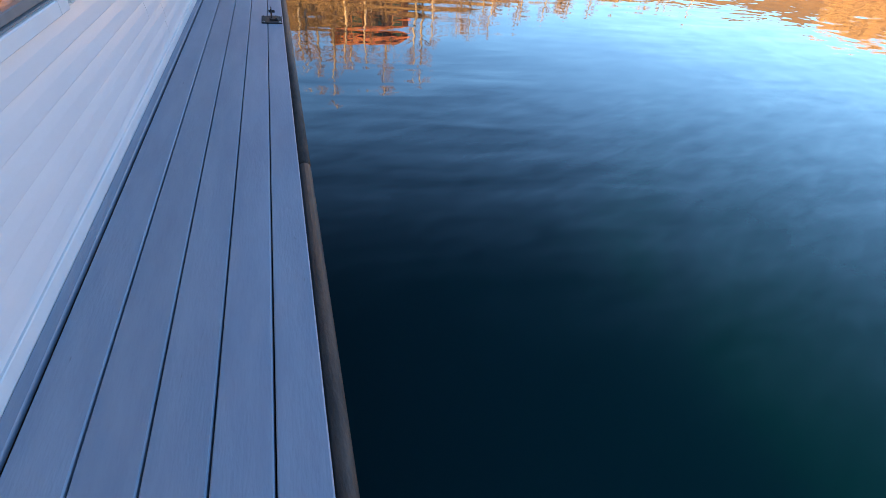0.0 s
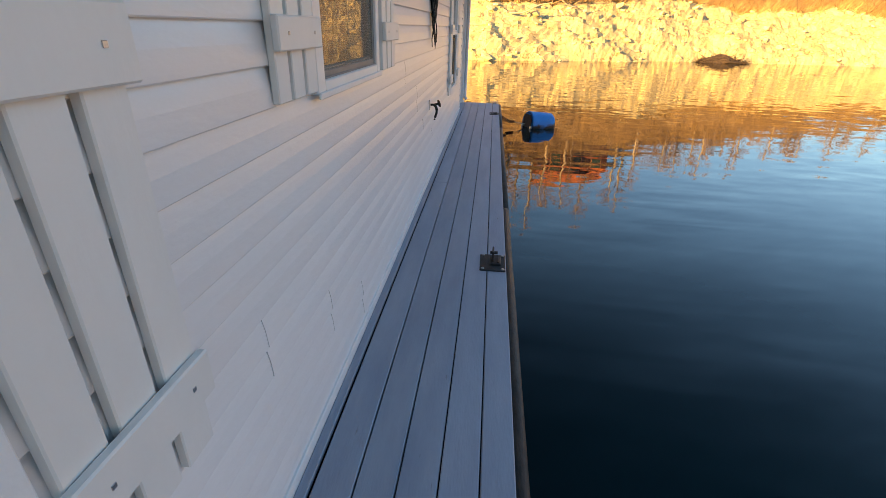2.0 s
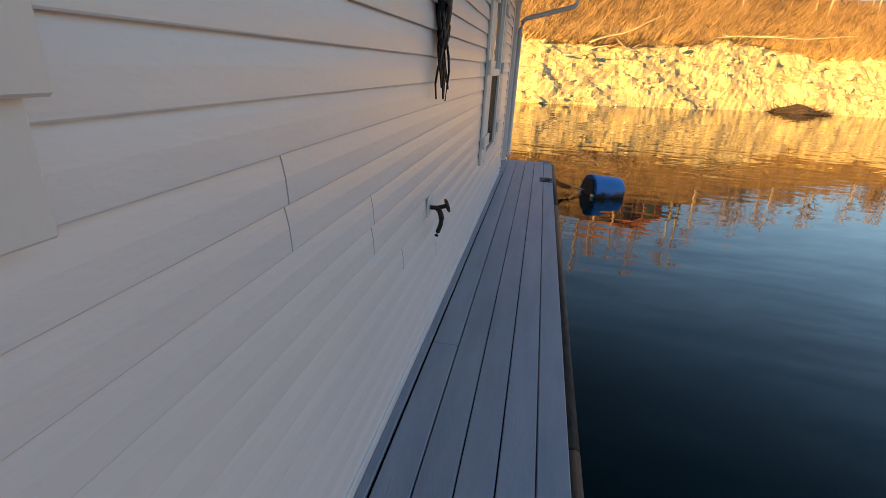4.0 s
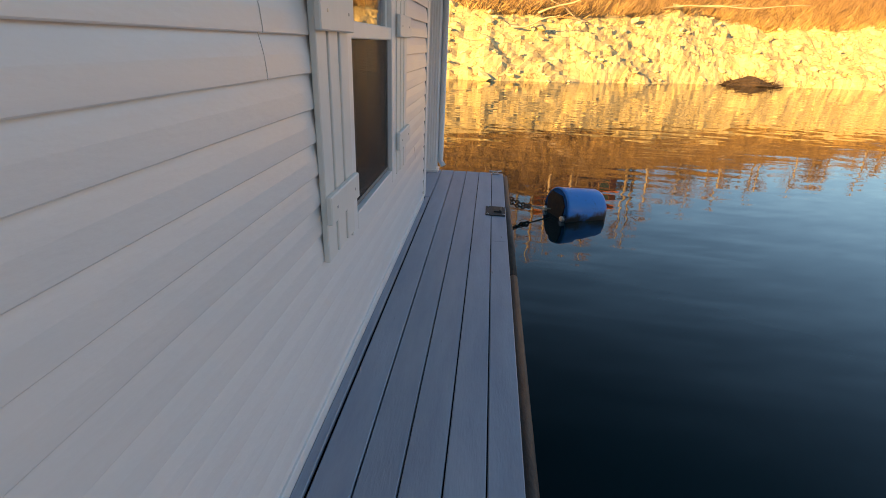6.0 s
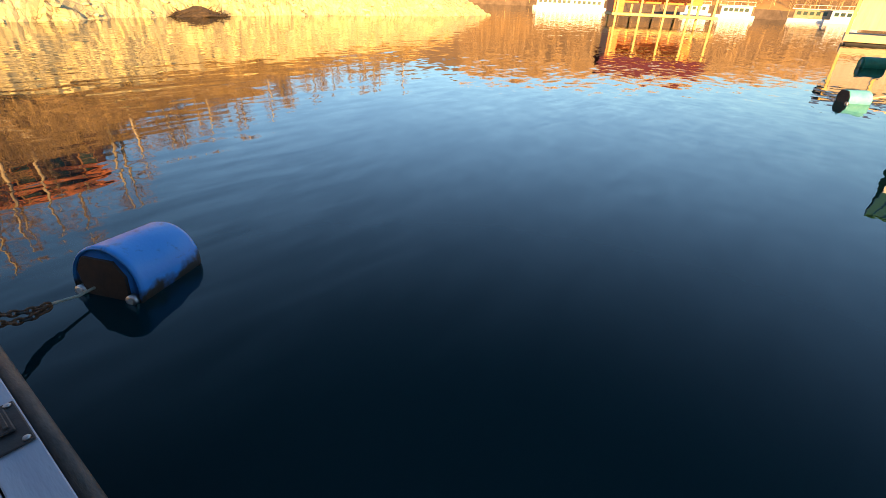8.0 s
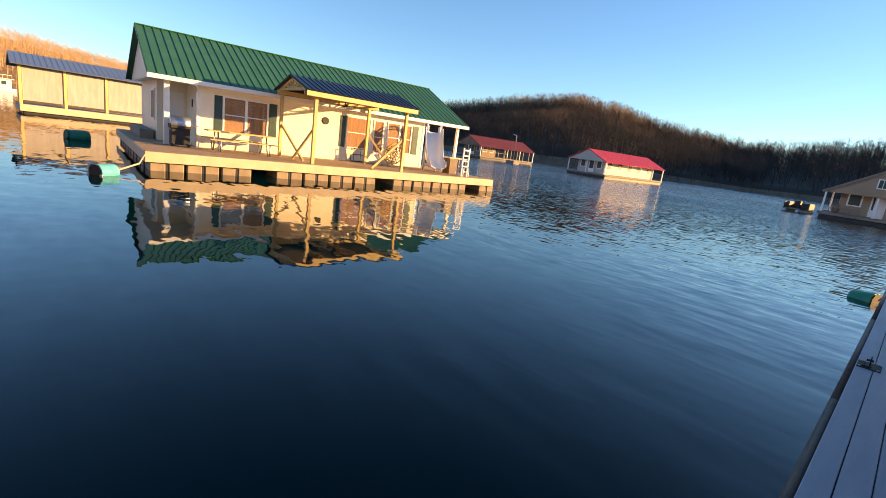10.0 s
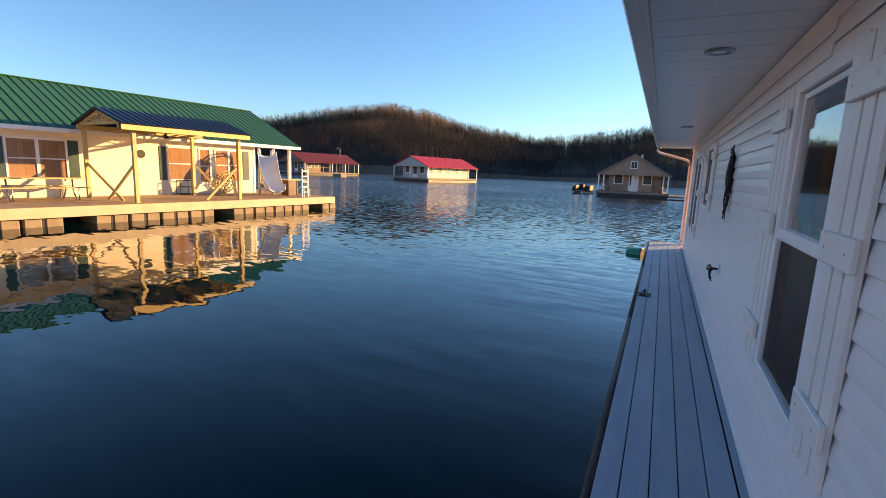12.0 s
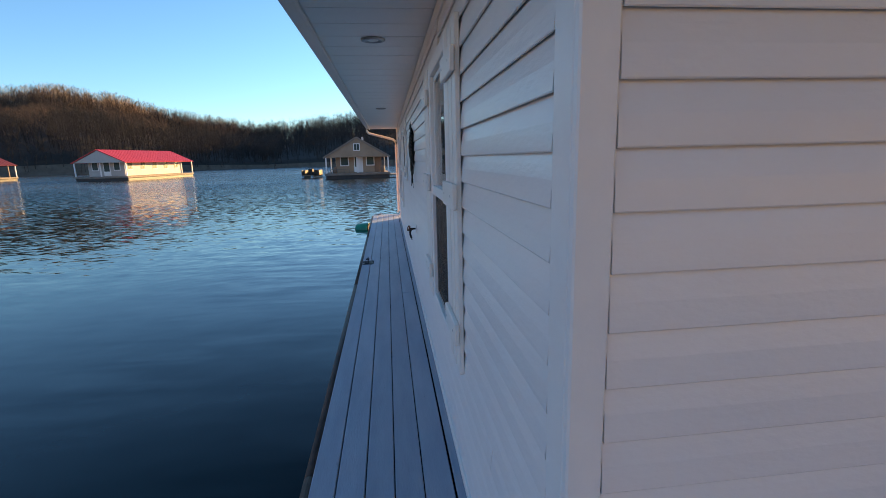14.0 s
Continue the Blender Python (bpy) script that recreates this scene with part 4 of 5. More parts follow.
def slope(name, parent, material, u0, u1, va, za, vb, zb, thick=0.05, rib=0.0, ribm=None, label=""):
    """A roof slope from the eave (va, za) to the ridge (vb, zb), with standing ribs."""
    bm = bmesh.new()
    nrm = Vector((0, -(zb - za), vb - va)).normalized()
    if nrm.z < 0:
        nrm = -nrm
    d = nrm * thick

    def slab(ua, ub, lo, hi):
        c = []
        for u in (ua, ub):
            for v, z in ((va, za), (vb, zb)):
                for k in (lo, hi):
                    c.append(bm.verts.new(Vector((u, v, z)) + nrm * k))
        for f in ((0, 1, 3, 2), (4, 6, 7, 5), (0, 4, 5, 1), (2, 3, 7, 6), (0, 2, 6, 4), (1, 5, 7, 3)):
            bm.faces.new([c[i] for i in f])

    slab(u0, u1, 0, thick)
    bmesh.ops.recalc_face_normals(bm, faces=bm.faces)
    ob = part(name, bm, material, parent, label)
    if rib:
        u = u0 + 0.045
        run = Vector((0, vb - va, zb - za))
        while u < u1 - 0.03:
            r = link("rib", box_mesh(0.05, run.length, 0.03, 0, material), ob)
            r.matrix_basis = Matrix.Translation(Vector((u, (va + vb) / 2, (za + zb) / 2)) + nrm * (thick + 0.012)) @ Matrix((Vector((1, 0, 0)), nrm.cross(Vector((1, 0, 0))), nrm)).transposed().to_4x4()
            u += rib
    return ob


WV, WU0, WU1, EZ, RZ, RV = 3.75, 2.05, 12.4, 2.46, 4.42, 7.4
WEND = 11.0
# walls
nbx("wall", NB_WALL, WU0, WU1, WV, WV + 0.15, DZ, EZ)
nbx("wall", NB_WALL, WU0, WU0 + 0.15, WV + 0.15, WV + 2.2, DZ, EZ)
nbx("wall", NB_WALL, 1.0, WU0 + 0.15, WV + 2.2, WV + 2.35, DZ, EZ)
nbx("wall", NB_WALL, 1.0, 1.15, WV + 2.35, WEND, DZ, EZ)
nbx("wall", NB_WALL, WU1 - 0.15, WU1, WV + 0.15, WEND, DZ, EZ)
nbx("wall", NB_WALL, 1.15, WU1 - 0.15, WEND - 0.15, WEND, DZ, EZ)
for k in range(23):
    z = DZ + 0.02 + k * 0.1016
    nbx("siding_board", NB_WALL, WU0, WU1, WV - 0.012, WV - 0.001, z, z + 0.094, 0.004)
nbx("corner_post", TRIM, 0.95, 1.13, WV - 0.1, WV + 0.08, DZ, EZ, 0.01)
nbx("corner_post", TRIM, WU0 - 0.02, WU0 + 0.09, WV - 0.03, WV - 0.013, DZ, EZ, 0.004)
nbx("corner_post", TRIM, WU1 - 0.1, WU1 + 0.02, WV - 0.03, WV - 0.013, DZ, EZ, 0.004)
nbx("corner_post", TRIM, 14.5, 14.64, WV - 0.06, WV + 0.08, DZ, EZ, 0.01)
nbx("corner_post", TRIM, 14.5, 14.64, RV + 3.4, RV + 3.54, DZ, EZ, 0.01)
nbx("eave_beam", NB_WALL, 0.62, 14.75, WV - 0.06, WV + 0.1, EZ - 0.12, EZ + 0.05)
# roof
slope("roof", NB, GREENROOF, 0.4, 14.95, WV - 0.45, EZ - 0.02, RV, RZ, 0.05, 0.3, label="green standing-seam metal roof")
slope("roof", NB, GREENROOF, 0.4, 14.95, 2 * RV - WV + 0.45, EZ - 0.02, RV, RZ, 0.05, 0.3, label="green standing-seam metal roof")
nbx("ridge_cap", GREENROOF, 0.4, 14.95, RV - 0.12, RV + 0.12, RZ + 0.03, RZ + 0.07, 0.02)
nbx("fascia", TRIM, 0.4, 14.95, WV - 0.48, WV - 0.452, EZ - 0.12, EZ + 0.03, 0.004)
nbx("soffit", TRIM, 0.45, 14.9, WV - 0.44, WV - 0.065, EZ - 0.11, EZ - 0.09, 0.003)
for u in (0.62, 14.6):
    bm = bmesh.new()
    tri = [(WV - 0.3, EZ), (RV, RZ - 0.05), (2 * RV - WV + 0.3, EZ)]
    a = [bm.verts.new((u, v, z)) for v, z in tri]
    b = [bm.verts.new((u + 0.12, v, z)) for v, z in tri]
    bm.faces.new(a), bm.faces.new(b[::-1])
    for i in range(3):
        bm.faces.new((a[i], a[(i + 1) % 3], b[(i + 1) % 3], b[i]))
    bmesh.ops.recalc_face_normals(bm, faces=bm.faces)
    part("gable", bm, NB_WALL, NB)
nbx("porch_ceiling", TRIM, 0.62, WU0 + 0.1, WV + 0.12, 2 * RV - WV, EZ - 0.04, EZ - 0.005, 0.003)
nbx("door", TRIM, 1.25, 1.95, WV + 2.17, WV + 2.198, DZ, 2.05, 0.004)
nbx("wall_lamp", STEEL, 2.03, 2.048, WV + 0.9, WV + 1.05, 1.55, 1.85, 0.01)


porch_window = link("window", None, NB)
bx("frame", porch_window, TRIM, 0.965, 0.998, WV + 2.75, WV + 3.6, 0.85, 2.08, 0.008)
bx("pane", porch_window, DARKSH, 0.955, 0.964, WV + 2.82, WV + 3.53, 0.93, 2.0, 0)
nbx("porch_bench", RAFTM, 0.45, 0.94, WV + 2.5, WV + 6.5, DZ + 0.001, DZ + 0.36, 0.02)


def nb_window(u0, u1, z0, z1, halves):
    w = link("window", None, NB)
    t = 0.06
    for a in ((u0 - t, u0, z0 - t, z1 + t), (u1, u1 + t, z0 - t, z1 + t), (u0, u1, z1, z1 + t), (u0, u1, z0 - t, z0)):
        bx("frame", w, TRIM, a[0], a[1], WV - 0.05, WV - 0.012, a[2], a[3])
    bx("curtain", w, CURTAIN, u0, u1, WV - 0.018, WV - 0.013, z0, z1, 0)
    n = halves
    for i in range(n):
        a, b = u0 + (u1 - u0) * i / n, u0 + (u1 - u0) * (i + 1) / n
        bx("pane", w, GLASS, a + 0.03, b - 0.03, WV - 0.032, WV - 0.028, z0 + 0.03, z1 - 0.03, 0)
        bx("meeting_rail", w, TRIM, a + 0.03, b - 0.03, WV - 0.045, WV - 0.033, (z0 + z1) / 2 - 0.02, (z0 + z1) / 2 + 0.02)
        if i:
            bx("mullion", w, TRIM, a - 0.05, a + 0.05, WV - 0.05, WV - 0.014, z0, z1)


def nb_shutter(u0, u1, z0, z1):
    s = link("shutter", None, NB)
    bx("shutter_frame", s, DARKSH, u0, u1, WV - 0.035, WV - 0.013, z0, z1, 0.005)
    for k in range(12):
        z = z0 + 0.06 + k * (z1 - z0 - 0.12) / 12
        bx("louvre", s, DARKSH, u0 + 0.04, u1 - 0.04, WV - 0.045, WV - 0.034, z, z + 0.06, 0.004)


nb_window(2.98, 4.58, 0.80, 2.06, 2)
nb_shutter(2.62, 2.90, 0.75, 2.1)
nb_shutter(4.66, 4.98, 0.75, 2.1)
nb_window(8.15, 9.3, 0.75, 2.06, 1)
nb_window(9.55, 10.0, 0.62, 2.06, 1)
nb_window(10.3, 11.6, 0.75, 2.06, 2)
nb_shutter(7.8, 8.07, 0.72, 2.1)
nb_shutter(11.7, 12.05, 0.72, 2.1)
tube("downspout", NB, TRIM, [(1.6, WV - 0.44, EZ - 0.1), (1.9, WV - 0.44, EZ - 0.12), (2.0, WV - 0.2, EZ - 0.22), (2.02, WV - 0.07, EZ - 0.4), (2.02, WV - 0.07, DZ + 0.1)], 0.04, 8)
lathe("wall_ornament", NB, STEEL, [(0.14, 0.0), (0.16, 0.0), (0.16, 0.02), (0.14, 0.02)], 24, (7.1, WV - 0.02, 1.75), (0, -1, 0))

# its deck: boards, fascia and float tubs
U0, U1 = 0.0, 14.12
for i in range(26):
    v0 = 0.03 + i * 0.143
    nbx("deck_board", NB_DECK, U0 + 0.02, U1 - 0.02, v0, v0 + 0.137, DZ - 0.035, DZ, 0.004)
nbx("deck_slab", NB_DECK, U0 + 0.02, U1 - 0.02, 3.76, 11.5, DZ - 0.035, DZ - 0.002, 0.004)
nbx("fascia_board", NB_FASCIA, U0, U1, -0.012, 0.026, DZ - 0.31, DZ - 0.004, 0.006)
nbx("fascia_board", NB_FASCIA, U0 - 0.012, U0 + 0.018, 0.03, 11.5, DZ - 0.31, DZ - 0.004, 0.006)
nbx("fascia_board", NB_FASCIA, U1 - 0.018, U1 + 0.012, 0.03, 11.5, DZ - 0.31, DZ - 0.004, 0.006)
u = 0.12
i = 0
while u < U1 - 0.5:
    if i % 5 != 3:
        for k in range(2):
            nbx("float_tub", CONC, u + k * 0.5, u + k * 0.5 + 0.42, 0.1, 1.2, -0.95, DZ - 0.32, 0.03)
        nbx("float_gap", FLOAT, u + 0.42, u + 0.5, 0.13, 1.2, -0.95, DZ - 0.32, 0.01)
    u += 1.0 if i % 5 != 3 else 0.75
    i += 1
for i in range(9):
    nbx("float_tub", FLOAT, 0.1, 1.1, 1.4 + i * 1.1, 2.2 + i * 1.1, -0.95, DZ - 0.32, 0.03)

# its porch roof on timber posts
PZ, PR, PV0, PV1, PU0, PU1 = 2.5, 3.15, 0.3, 3.1, 5.2, 9.05
for u in (PU0, PU1):
    nbx("porch_post", LUMBER, u - 0.06, u + 0.06, PV0 - 0.06, PV0 + 0.06, DZ, PZ, 0.006)
for u in (4.95, 8.85):
    nbx("porch_post", LUMBER, u - 0.06, u + 0.06, PV1 - 0.06, PV1 + 0.06, DZ, PZ, 0.006)
for v in (PV0, PV1):
    nbx("porch_beam", LUMBER, 4.75, 9.3, v - 0.045, v + 0.045, PZ, PZ + 0.16, 0.006)
for u in (4.85, 6.2, 7.6, 9.2):
    beam("truss_tie", NB, LUMBER, (u, PV0 - 0.05, PZ + 0.19), (u, PV1 + 0.05, PZ + 0.19), 0.05, 0.10)
    pv = (PV0 + PV1) / 2
    beam("truss_rafter", NB, LUMBER, (u, PV0 - 0.24, PZ + 0.10), (u, pv, PR - 0.075), 0.05, 0.1)
    beam("truss_rafter", NB, LUMBER, (u, PV1 + 0.24, PZ + 0.10), (u, pv, PR - 0.075), 0.05, 0.1)
    for k in (-0.5, -0.25, 0, 0.25, 0.5):
        beam("truss_web", NB, LUMBER, (u, pv + 0.15 * k, PZ + 0.25), (u, pv + k * 1.3, PR - 0.12 - abs(k) * 0.45), 0.05, 0.05)
nbx("eave_board", LUMBER, 4.72, 9.38, PV0 - 0.31, PV0 - 0.27, PZ - 0.04, PZ + 0.125, 0.006)
slope("porch_roof", NB, NAVYROOF, 4.7, 9.4, PV0 - 0.32, PZ + 0.13, pv, PR, 0.04, 0.23, label="dark blue ribbed metal porch roof")
slope("porch_roof", NB, NAVYROOF, 4.7, 9.4, PV1 + 0.32, PZ + 0.13, pv, PR, 0.04, 0.23, label="dark blue ribbed metal porch roof")
beam("brace", NB, LUMBER, (4.97, 3.1, 1.35), (5.2, 1.2, DZ + 0.02), 0.06, 0.09)
beam("brace", NB, LUMBER, (5.2, 0.36, 1.35), (5.05, 1.9, DZ + 0.02), 0.06, 0.09)
beam("brace", NB, LUMBER, (9.05, 0.3, 1.45), (7.75, 0.45, DZ + 0.02), 0.06, 0.09)
beam("brace", NB, LUMBER, (8.85, 3.1, 1.45), (9.9, 2.6, DZ + 0.02), 0.06, 0.09)




def far_house(name, label, at, rz, length, depth, eave, ridge, roofm, wallm, ridge_along=True, windows=4, posts=True, open_share=0.0):
    """A distant floating house: raft, walls, gable roof, windows and porch posts."""
    h = thing(name, label, "house", at, rz)
    x0, x1, y0, y1 = -length / 2, length / 2, -depth / 2, depth / 2
    bx("raft", h, RAFTM, x0 - 1.2, x1 + 1.2, y0 - 1.2, y1 + 1.2, -0.1, 0.15, 0.02)
    bx("float_block", h, FLOAT, x0 - 1.1, x1 + 1.1, y0 - 1.1, y1 + 1.1, -0.9, -0.1, 0.05)
    if open_share:
        cut = x0 + (x1 - x0) * open_share
        for i in range(5):
            for y in (y0 - 0.9, y1 + 0.9):
                bx("post", h, RAFTM, x0 + i * (cut - x0) / 5 - 0.08, x0 + i * (cut - x0) / 5 + 0.08, y - 0.08, y + 0.08, 0.15, eave - 0.25, 0.01)
        beam_y = y0 - 0.9
        bx("railing", h, RAFTM, x0 - 1.0, cut, beam_y - 0.04, beam_y + 0.04, 1.0, 1.1, 0.01)
        x0w = cut
    else:
        x0w = x0
    bx("wall", h, wallm, x0w, x1, y0, y1, 0.15, eave, 0.02)
    if ridge_along:
        slope("roof", h, roofm, x0 - 1.4, x1 + 1.4, y0 - 1.2, eave - 0.35, 0, ridge, 0.08, 0.6)
        slope("roof", h, roofm, x0 - 1.4, x1 + 1.4, y1 + 1.2, eave - 0.35, 0, ridge, 0.08, 0.6)
    for s in (-1, 1):
        bm = bmesh.new()
        e = x0 - 1.25 if s < 0 else x1 + 1.15
        tri = [(y0 - 1.0, eave - 0.3), (0, ridge - 0.06), (y1 + 1.0, eave - 0.3)]
        a = [bm.verts.new((e, v, z)) for v, z in tri]
        b = [bm.verts.new((e + 0.1, v, z)) for v, z in tri]
        bm.faces.new(a), bm.faces.new(b[::-1])
        for i in range(3):
            bm.faces.new((a[i], a[(i + 1) % 3], b[(i + 1) % 3], b[i]))
        bmesh.ops.recalc_face_normals(bm, faces=bm.faces)
        part("gable", bm, wallm, h)
    for i in range(windows):
        x = x0w + (i + 0.6) * (x1 - x0w) / windows
        for y, o in ((y0, -1), (y1, 1)):
            w = link("window", None, h)
            bx("frame", w, TRIM, x - 0.55, x + 0.55, y - 0.03 if o < 0 else y, y if o < 0 else y + 0.03, 0.95, 2.2, 0.01)
            bx("pane", w, DARKSH, x - 0.46, x - 0.03, y + o * 0.045 - 0.012, y + o * 0.045 + 0.012, 1.03, 2.12, 0)
            bx("pane", w, DARKSH, x + 0.03, x + 0.46, y + o * 0.045 - 0.012, y + o * 0.045 + 0.012, 1.03, 2.12, 0)
    for s in (-1, 1):
        for k, y in enumerate((-depth * 0.3, 0.1, depth * 0.3)):
            e = x0w - 0.03 if s < 0 else x1 + 0.03
            d = link("door" if k == 1 else "window", None, h)
            zb, zt = (0.2, 2.2) if k == 1 else (0.9, 2.1)
            bx("frame", d, TRIM, e - 0.02, e + 0.02, y - 0.5, y + 0.5, zb, zt, 0.01)
            bx("pane", d, DARKSH, e + s * 0.03 - 0.008, e + s * 0.03 + 0.008, y - 0.38, y + 0.38, zb + 0.5 * (k == 1) + 0.1, zt - 0.1, 0)
    if posts:
        for x in (x0 - 1.1, x1 + 1.1):
            for y in (y0 - 1.0, 0.0, y1 + 1.0):
                bx("post", h, TRIM, x - 0.07, x + 0.07, y - 0.07, y + 0.07, 0.15, eave - 0.2 + (0 if y else 0.1), 0.01)
    return h


WHITEW = mat("white_far_siding", (0.40, 0.385, 0.36), (0.46, 0.445, 0.415), 0.6, scale=0.8)
BROWNROOF = mat("brown_shingle_roof", (0.14, 0.09, 0.06), (0.20, 0.13, 0.09), 0.8, scale=1.5)
TANW = mat("tan_far_siding", (0.28, 0.205, 0.135), (0.36, 0.27, 0.185), 0.6, scale=0.8)
BROWNW = mat("brown_far_boards", (0.16, 0.10, 0.06), (0.24, 0.155, 0.10), 0.7, scale=0.8)
far_house("floating_house", "white floating house with a bright red metal roof", (37.8, -76.3, 0), 81, 13.5, 5.2, 2.3, 3.7, REDROOF, WHITEW, windows=5)
far_house("floating_house", "brown floating house with a dull red roof and open deck", (66, -78, 0), 80, 12, 6.2, 2.3, 3.9, RUSTROOF, BROWNW, windows=2, open_share=0.7)
cottage = far_house("floating_house", "tan gabled floating house with a covered porch", (3.8, -57.0, 0), 93, 6.4, 4.8, 2.2, 3.95, BROWNROOF, TANW, windows=3)

# gable end of the tan house: attic window, pale verge boards, porch door, rail and barrels
gx = 3.2 + 1.26
for side in (-1, 1):
    beam("verge_board", cottage, RAFTM, (gx + 0.12, side * 3.65, 1.84), (gx + 0.12, 0, 3.98), 0.05, 0.2)
attic = link("window", None, cottage)
bx("frame", attic, TRIM, gx, gx + 0.04, -0.36, 0.36, 2.55, 3.35, 0.01)
bx("pane", attic, DARKSH, gx + 0.041, gx + 0.05, -0.27, -0.02, 2.63, 3.27, 0)
bx("pane", attic, DARKSH, gx + 0.041, gx + 0.05, 0.02, 0.27, 2.63, 3.27, 0)
bx("vent_pipe", cottage, GALV, 2.6, 2.85, 0.55, 0.8, 3.4, 4.1, 0.04)
bx("porch_beam", cottage, TANW, gx - 0.16, gx - 0.02, -3.3, 3.3, 1.86, 2.06, 0.01)
bx("front_door", cottage, SLIDEM, 3.22, 3.28, -0.15, 0.55, 0.16, 2.0, 0.01)
bx("side_door", cottage, BROWNW, 3.22, 3.27, 1.9, 2.7, 0.16, 2.0, 0.01)
bx("porch_rail", cottage, RAFTM, gx - 0.12, gx - 0.05, -3.0, -0.9, 0.55, 0.62, 0.01)
for y in (-2.9, -2.2, -1.5, -0.9):
    bx("rail_post", cottage, RAFTM, gx - 0.12, gx - 0.05, y - 0.03, y + 0.03, 0.15, 0.55, 0.01)
for y in (-2.5, 2.75):
    lathe("barrel", cottage, BROWNW, [(0.2, 0.15), (0.26, 0.4), (0.26, 0.6), (0.2, 0.85)], 14, (gx - 0.4, y, 0))
bx("low_dock", cottage, RAFTM, 1.6, 4.4, 3.5, 6.6, -0.25, -0.05, 0.02)
lamp = thing("dock_lamp", "tall curved dock lamp beside the brown floating house", "lamp", (55.5, -71.0, 0.1))
tube("pole", lamp, GALV, [(0, 0, 0), (0, 0, 4.3), (0.1, 0.05, 4.6), (0.45, 0.2, 4.7)], 0.07, 8)
lathe("shade", lamp, GALV, [(0.05, 0.12), (0.2, 0.0), (0.18, -0.04)], 12, (0.5, 0.22, 4.66))
bx("footing", lamp, RAFTM, -0.9, 0.9, -0.9, 0.9, -0.9, 0.02, 0.03)

# ---- things on our deck and wall ----
def mooring_plate(x, y, lug=True):
    p = thing("mooring_plate", "black steel mooring plate bolted to the deck edge", "mooring plate", (x, y, 0.0), group="mooring plates")
    bx("plate", p, STEEL, -0.085, 0.085, -0.12, 0.12, 0.0005, 0.009, 0.004)
    for sx in (-1, 1):
        for sy in (-1, 1):
            lathe("bolt", p, GALV, [(0.0115, 0.009), (0.0115, 0.014), (0.006, 0.017)], 6, (sx * 0.066, sy * 0.1, 0))
    bx("hinge_block", p, STEEL, -0.015, 0.055, -0.045, 0.085, 0.009, 0.02, 0.004)
    bx("slot_bar", p, STEEL, 0.028, 0.044, -0.03, 0.06, 0.02, 0.027, 0.003)
    if lug:
        bx("lug", p, STEEL, -0.006, 0.006, -0.02, 0.07, 0.02, 0.095, 0.004)
        tube("pin", p, STEEL, [(-0.02, 0.035, 0.065), (0.03, 0.035, 0.065)], 0.011, 8)
    return p


mooring_plate(0.678, -6.36)
mooring_plate(0.678, -0.285, False)


def cleat(x, y, rz):
    c = thing("dock_cleat", "small galvanised dock cleat at the deck corner", "cleat", (x, y, 0.0), rz, group="dock cleats")
    bx("base", c, GALV, -0.045, 0.045, -0.02, 0.02, 0.0005, 0.01, 0.004)
    tube("horn", c, GALV, [(-0.07, 0, 0.034), (-0.03, 0, 0.03), (0.03, 0, 0.03), (0.07, 0, 0.034)], 0.009, 8)
    for sx in (-0.025, 0.025):
        tube("leg", c, GALV, [(sx, 0, 0.009), (sx, 0, 0.03)], 0.008, 8)


cleat(0.68, 1.01, 10)
cleat(0.60, -12.68, 0)

# outdoor tap with a rusty wheel on a white mounting block
DARKIRON = mat("dark_weathered_iron", (0.014, 0.010, 0.009), (0.06, 0.035, 0.024), 0.6, 0.3, scale=30, bump=0.4)
tap = thing("garden_tap", "dark iron outdoor tap with rusty wheel on the siding", "tap", (0.02, -4.62, 0.76))
tap.scale = (0.8, 0.8, 0.8)
bx("mounting_block", tap, TRIM, -0.004, 0.006, -0.05, 0.05, -0.06, 0.06, 0.004)
tube("hose_stub", tap, STEEL, [(0.088, -0.046, -0.056), (0.086, -0.05, -0.09), (0.07, -0.05, -0.14), (0.062, -0.046, -0.165)], 0.014, 8)
tube("stem", tap, DARKIRON, [(0.01, -0.02, 0.0), (0.05, -0.012, 0.0), (0.075, 0.0, 0.004), (0.105, 0.012, 0.012)], 0.013, 10)
tube("spout", tap, DARKIRON, [(0.045, -0.012, 0.0), (0.07, -0.03, -0.012), (0.085, -0.042, -0.04), (0.088, -0.046, -0.058)], 0.015, 10, 0.017)
ax = Vector((0.86, 0.42, 0.28)).normalized()
hub = Vector((0.108, 0.014, 0.013))
uu = ax.cross(Vector((0, 0, 1))).normalized()
vv = ax.cross(uu)
tube("wheel_rim", tap, RUST, [hub + 0.036 * (1 + 0.07 * math.cos(6 * a)) * (math.cos(a) * uu + math.sin(a) * vv) for a in [2 * math.pi * i / 36 for i in range(37)]], 0.0065, 6)
for i in range(6):
    a = math.pi * i / 3
    tube("wheel_spoke", tap, RUST, [hub, hub + 0.035 * (math.cos(a) * uu + math.sin(a) * vv)], 0.005, 6)
lathe("washer", tap, GALV, [(0.007, 0.0), (0.014, 0.0), (0.014, 0.003), (0.007, 0.003)], 18, tuple(hub + 0.006 * ax), tuple(ax))

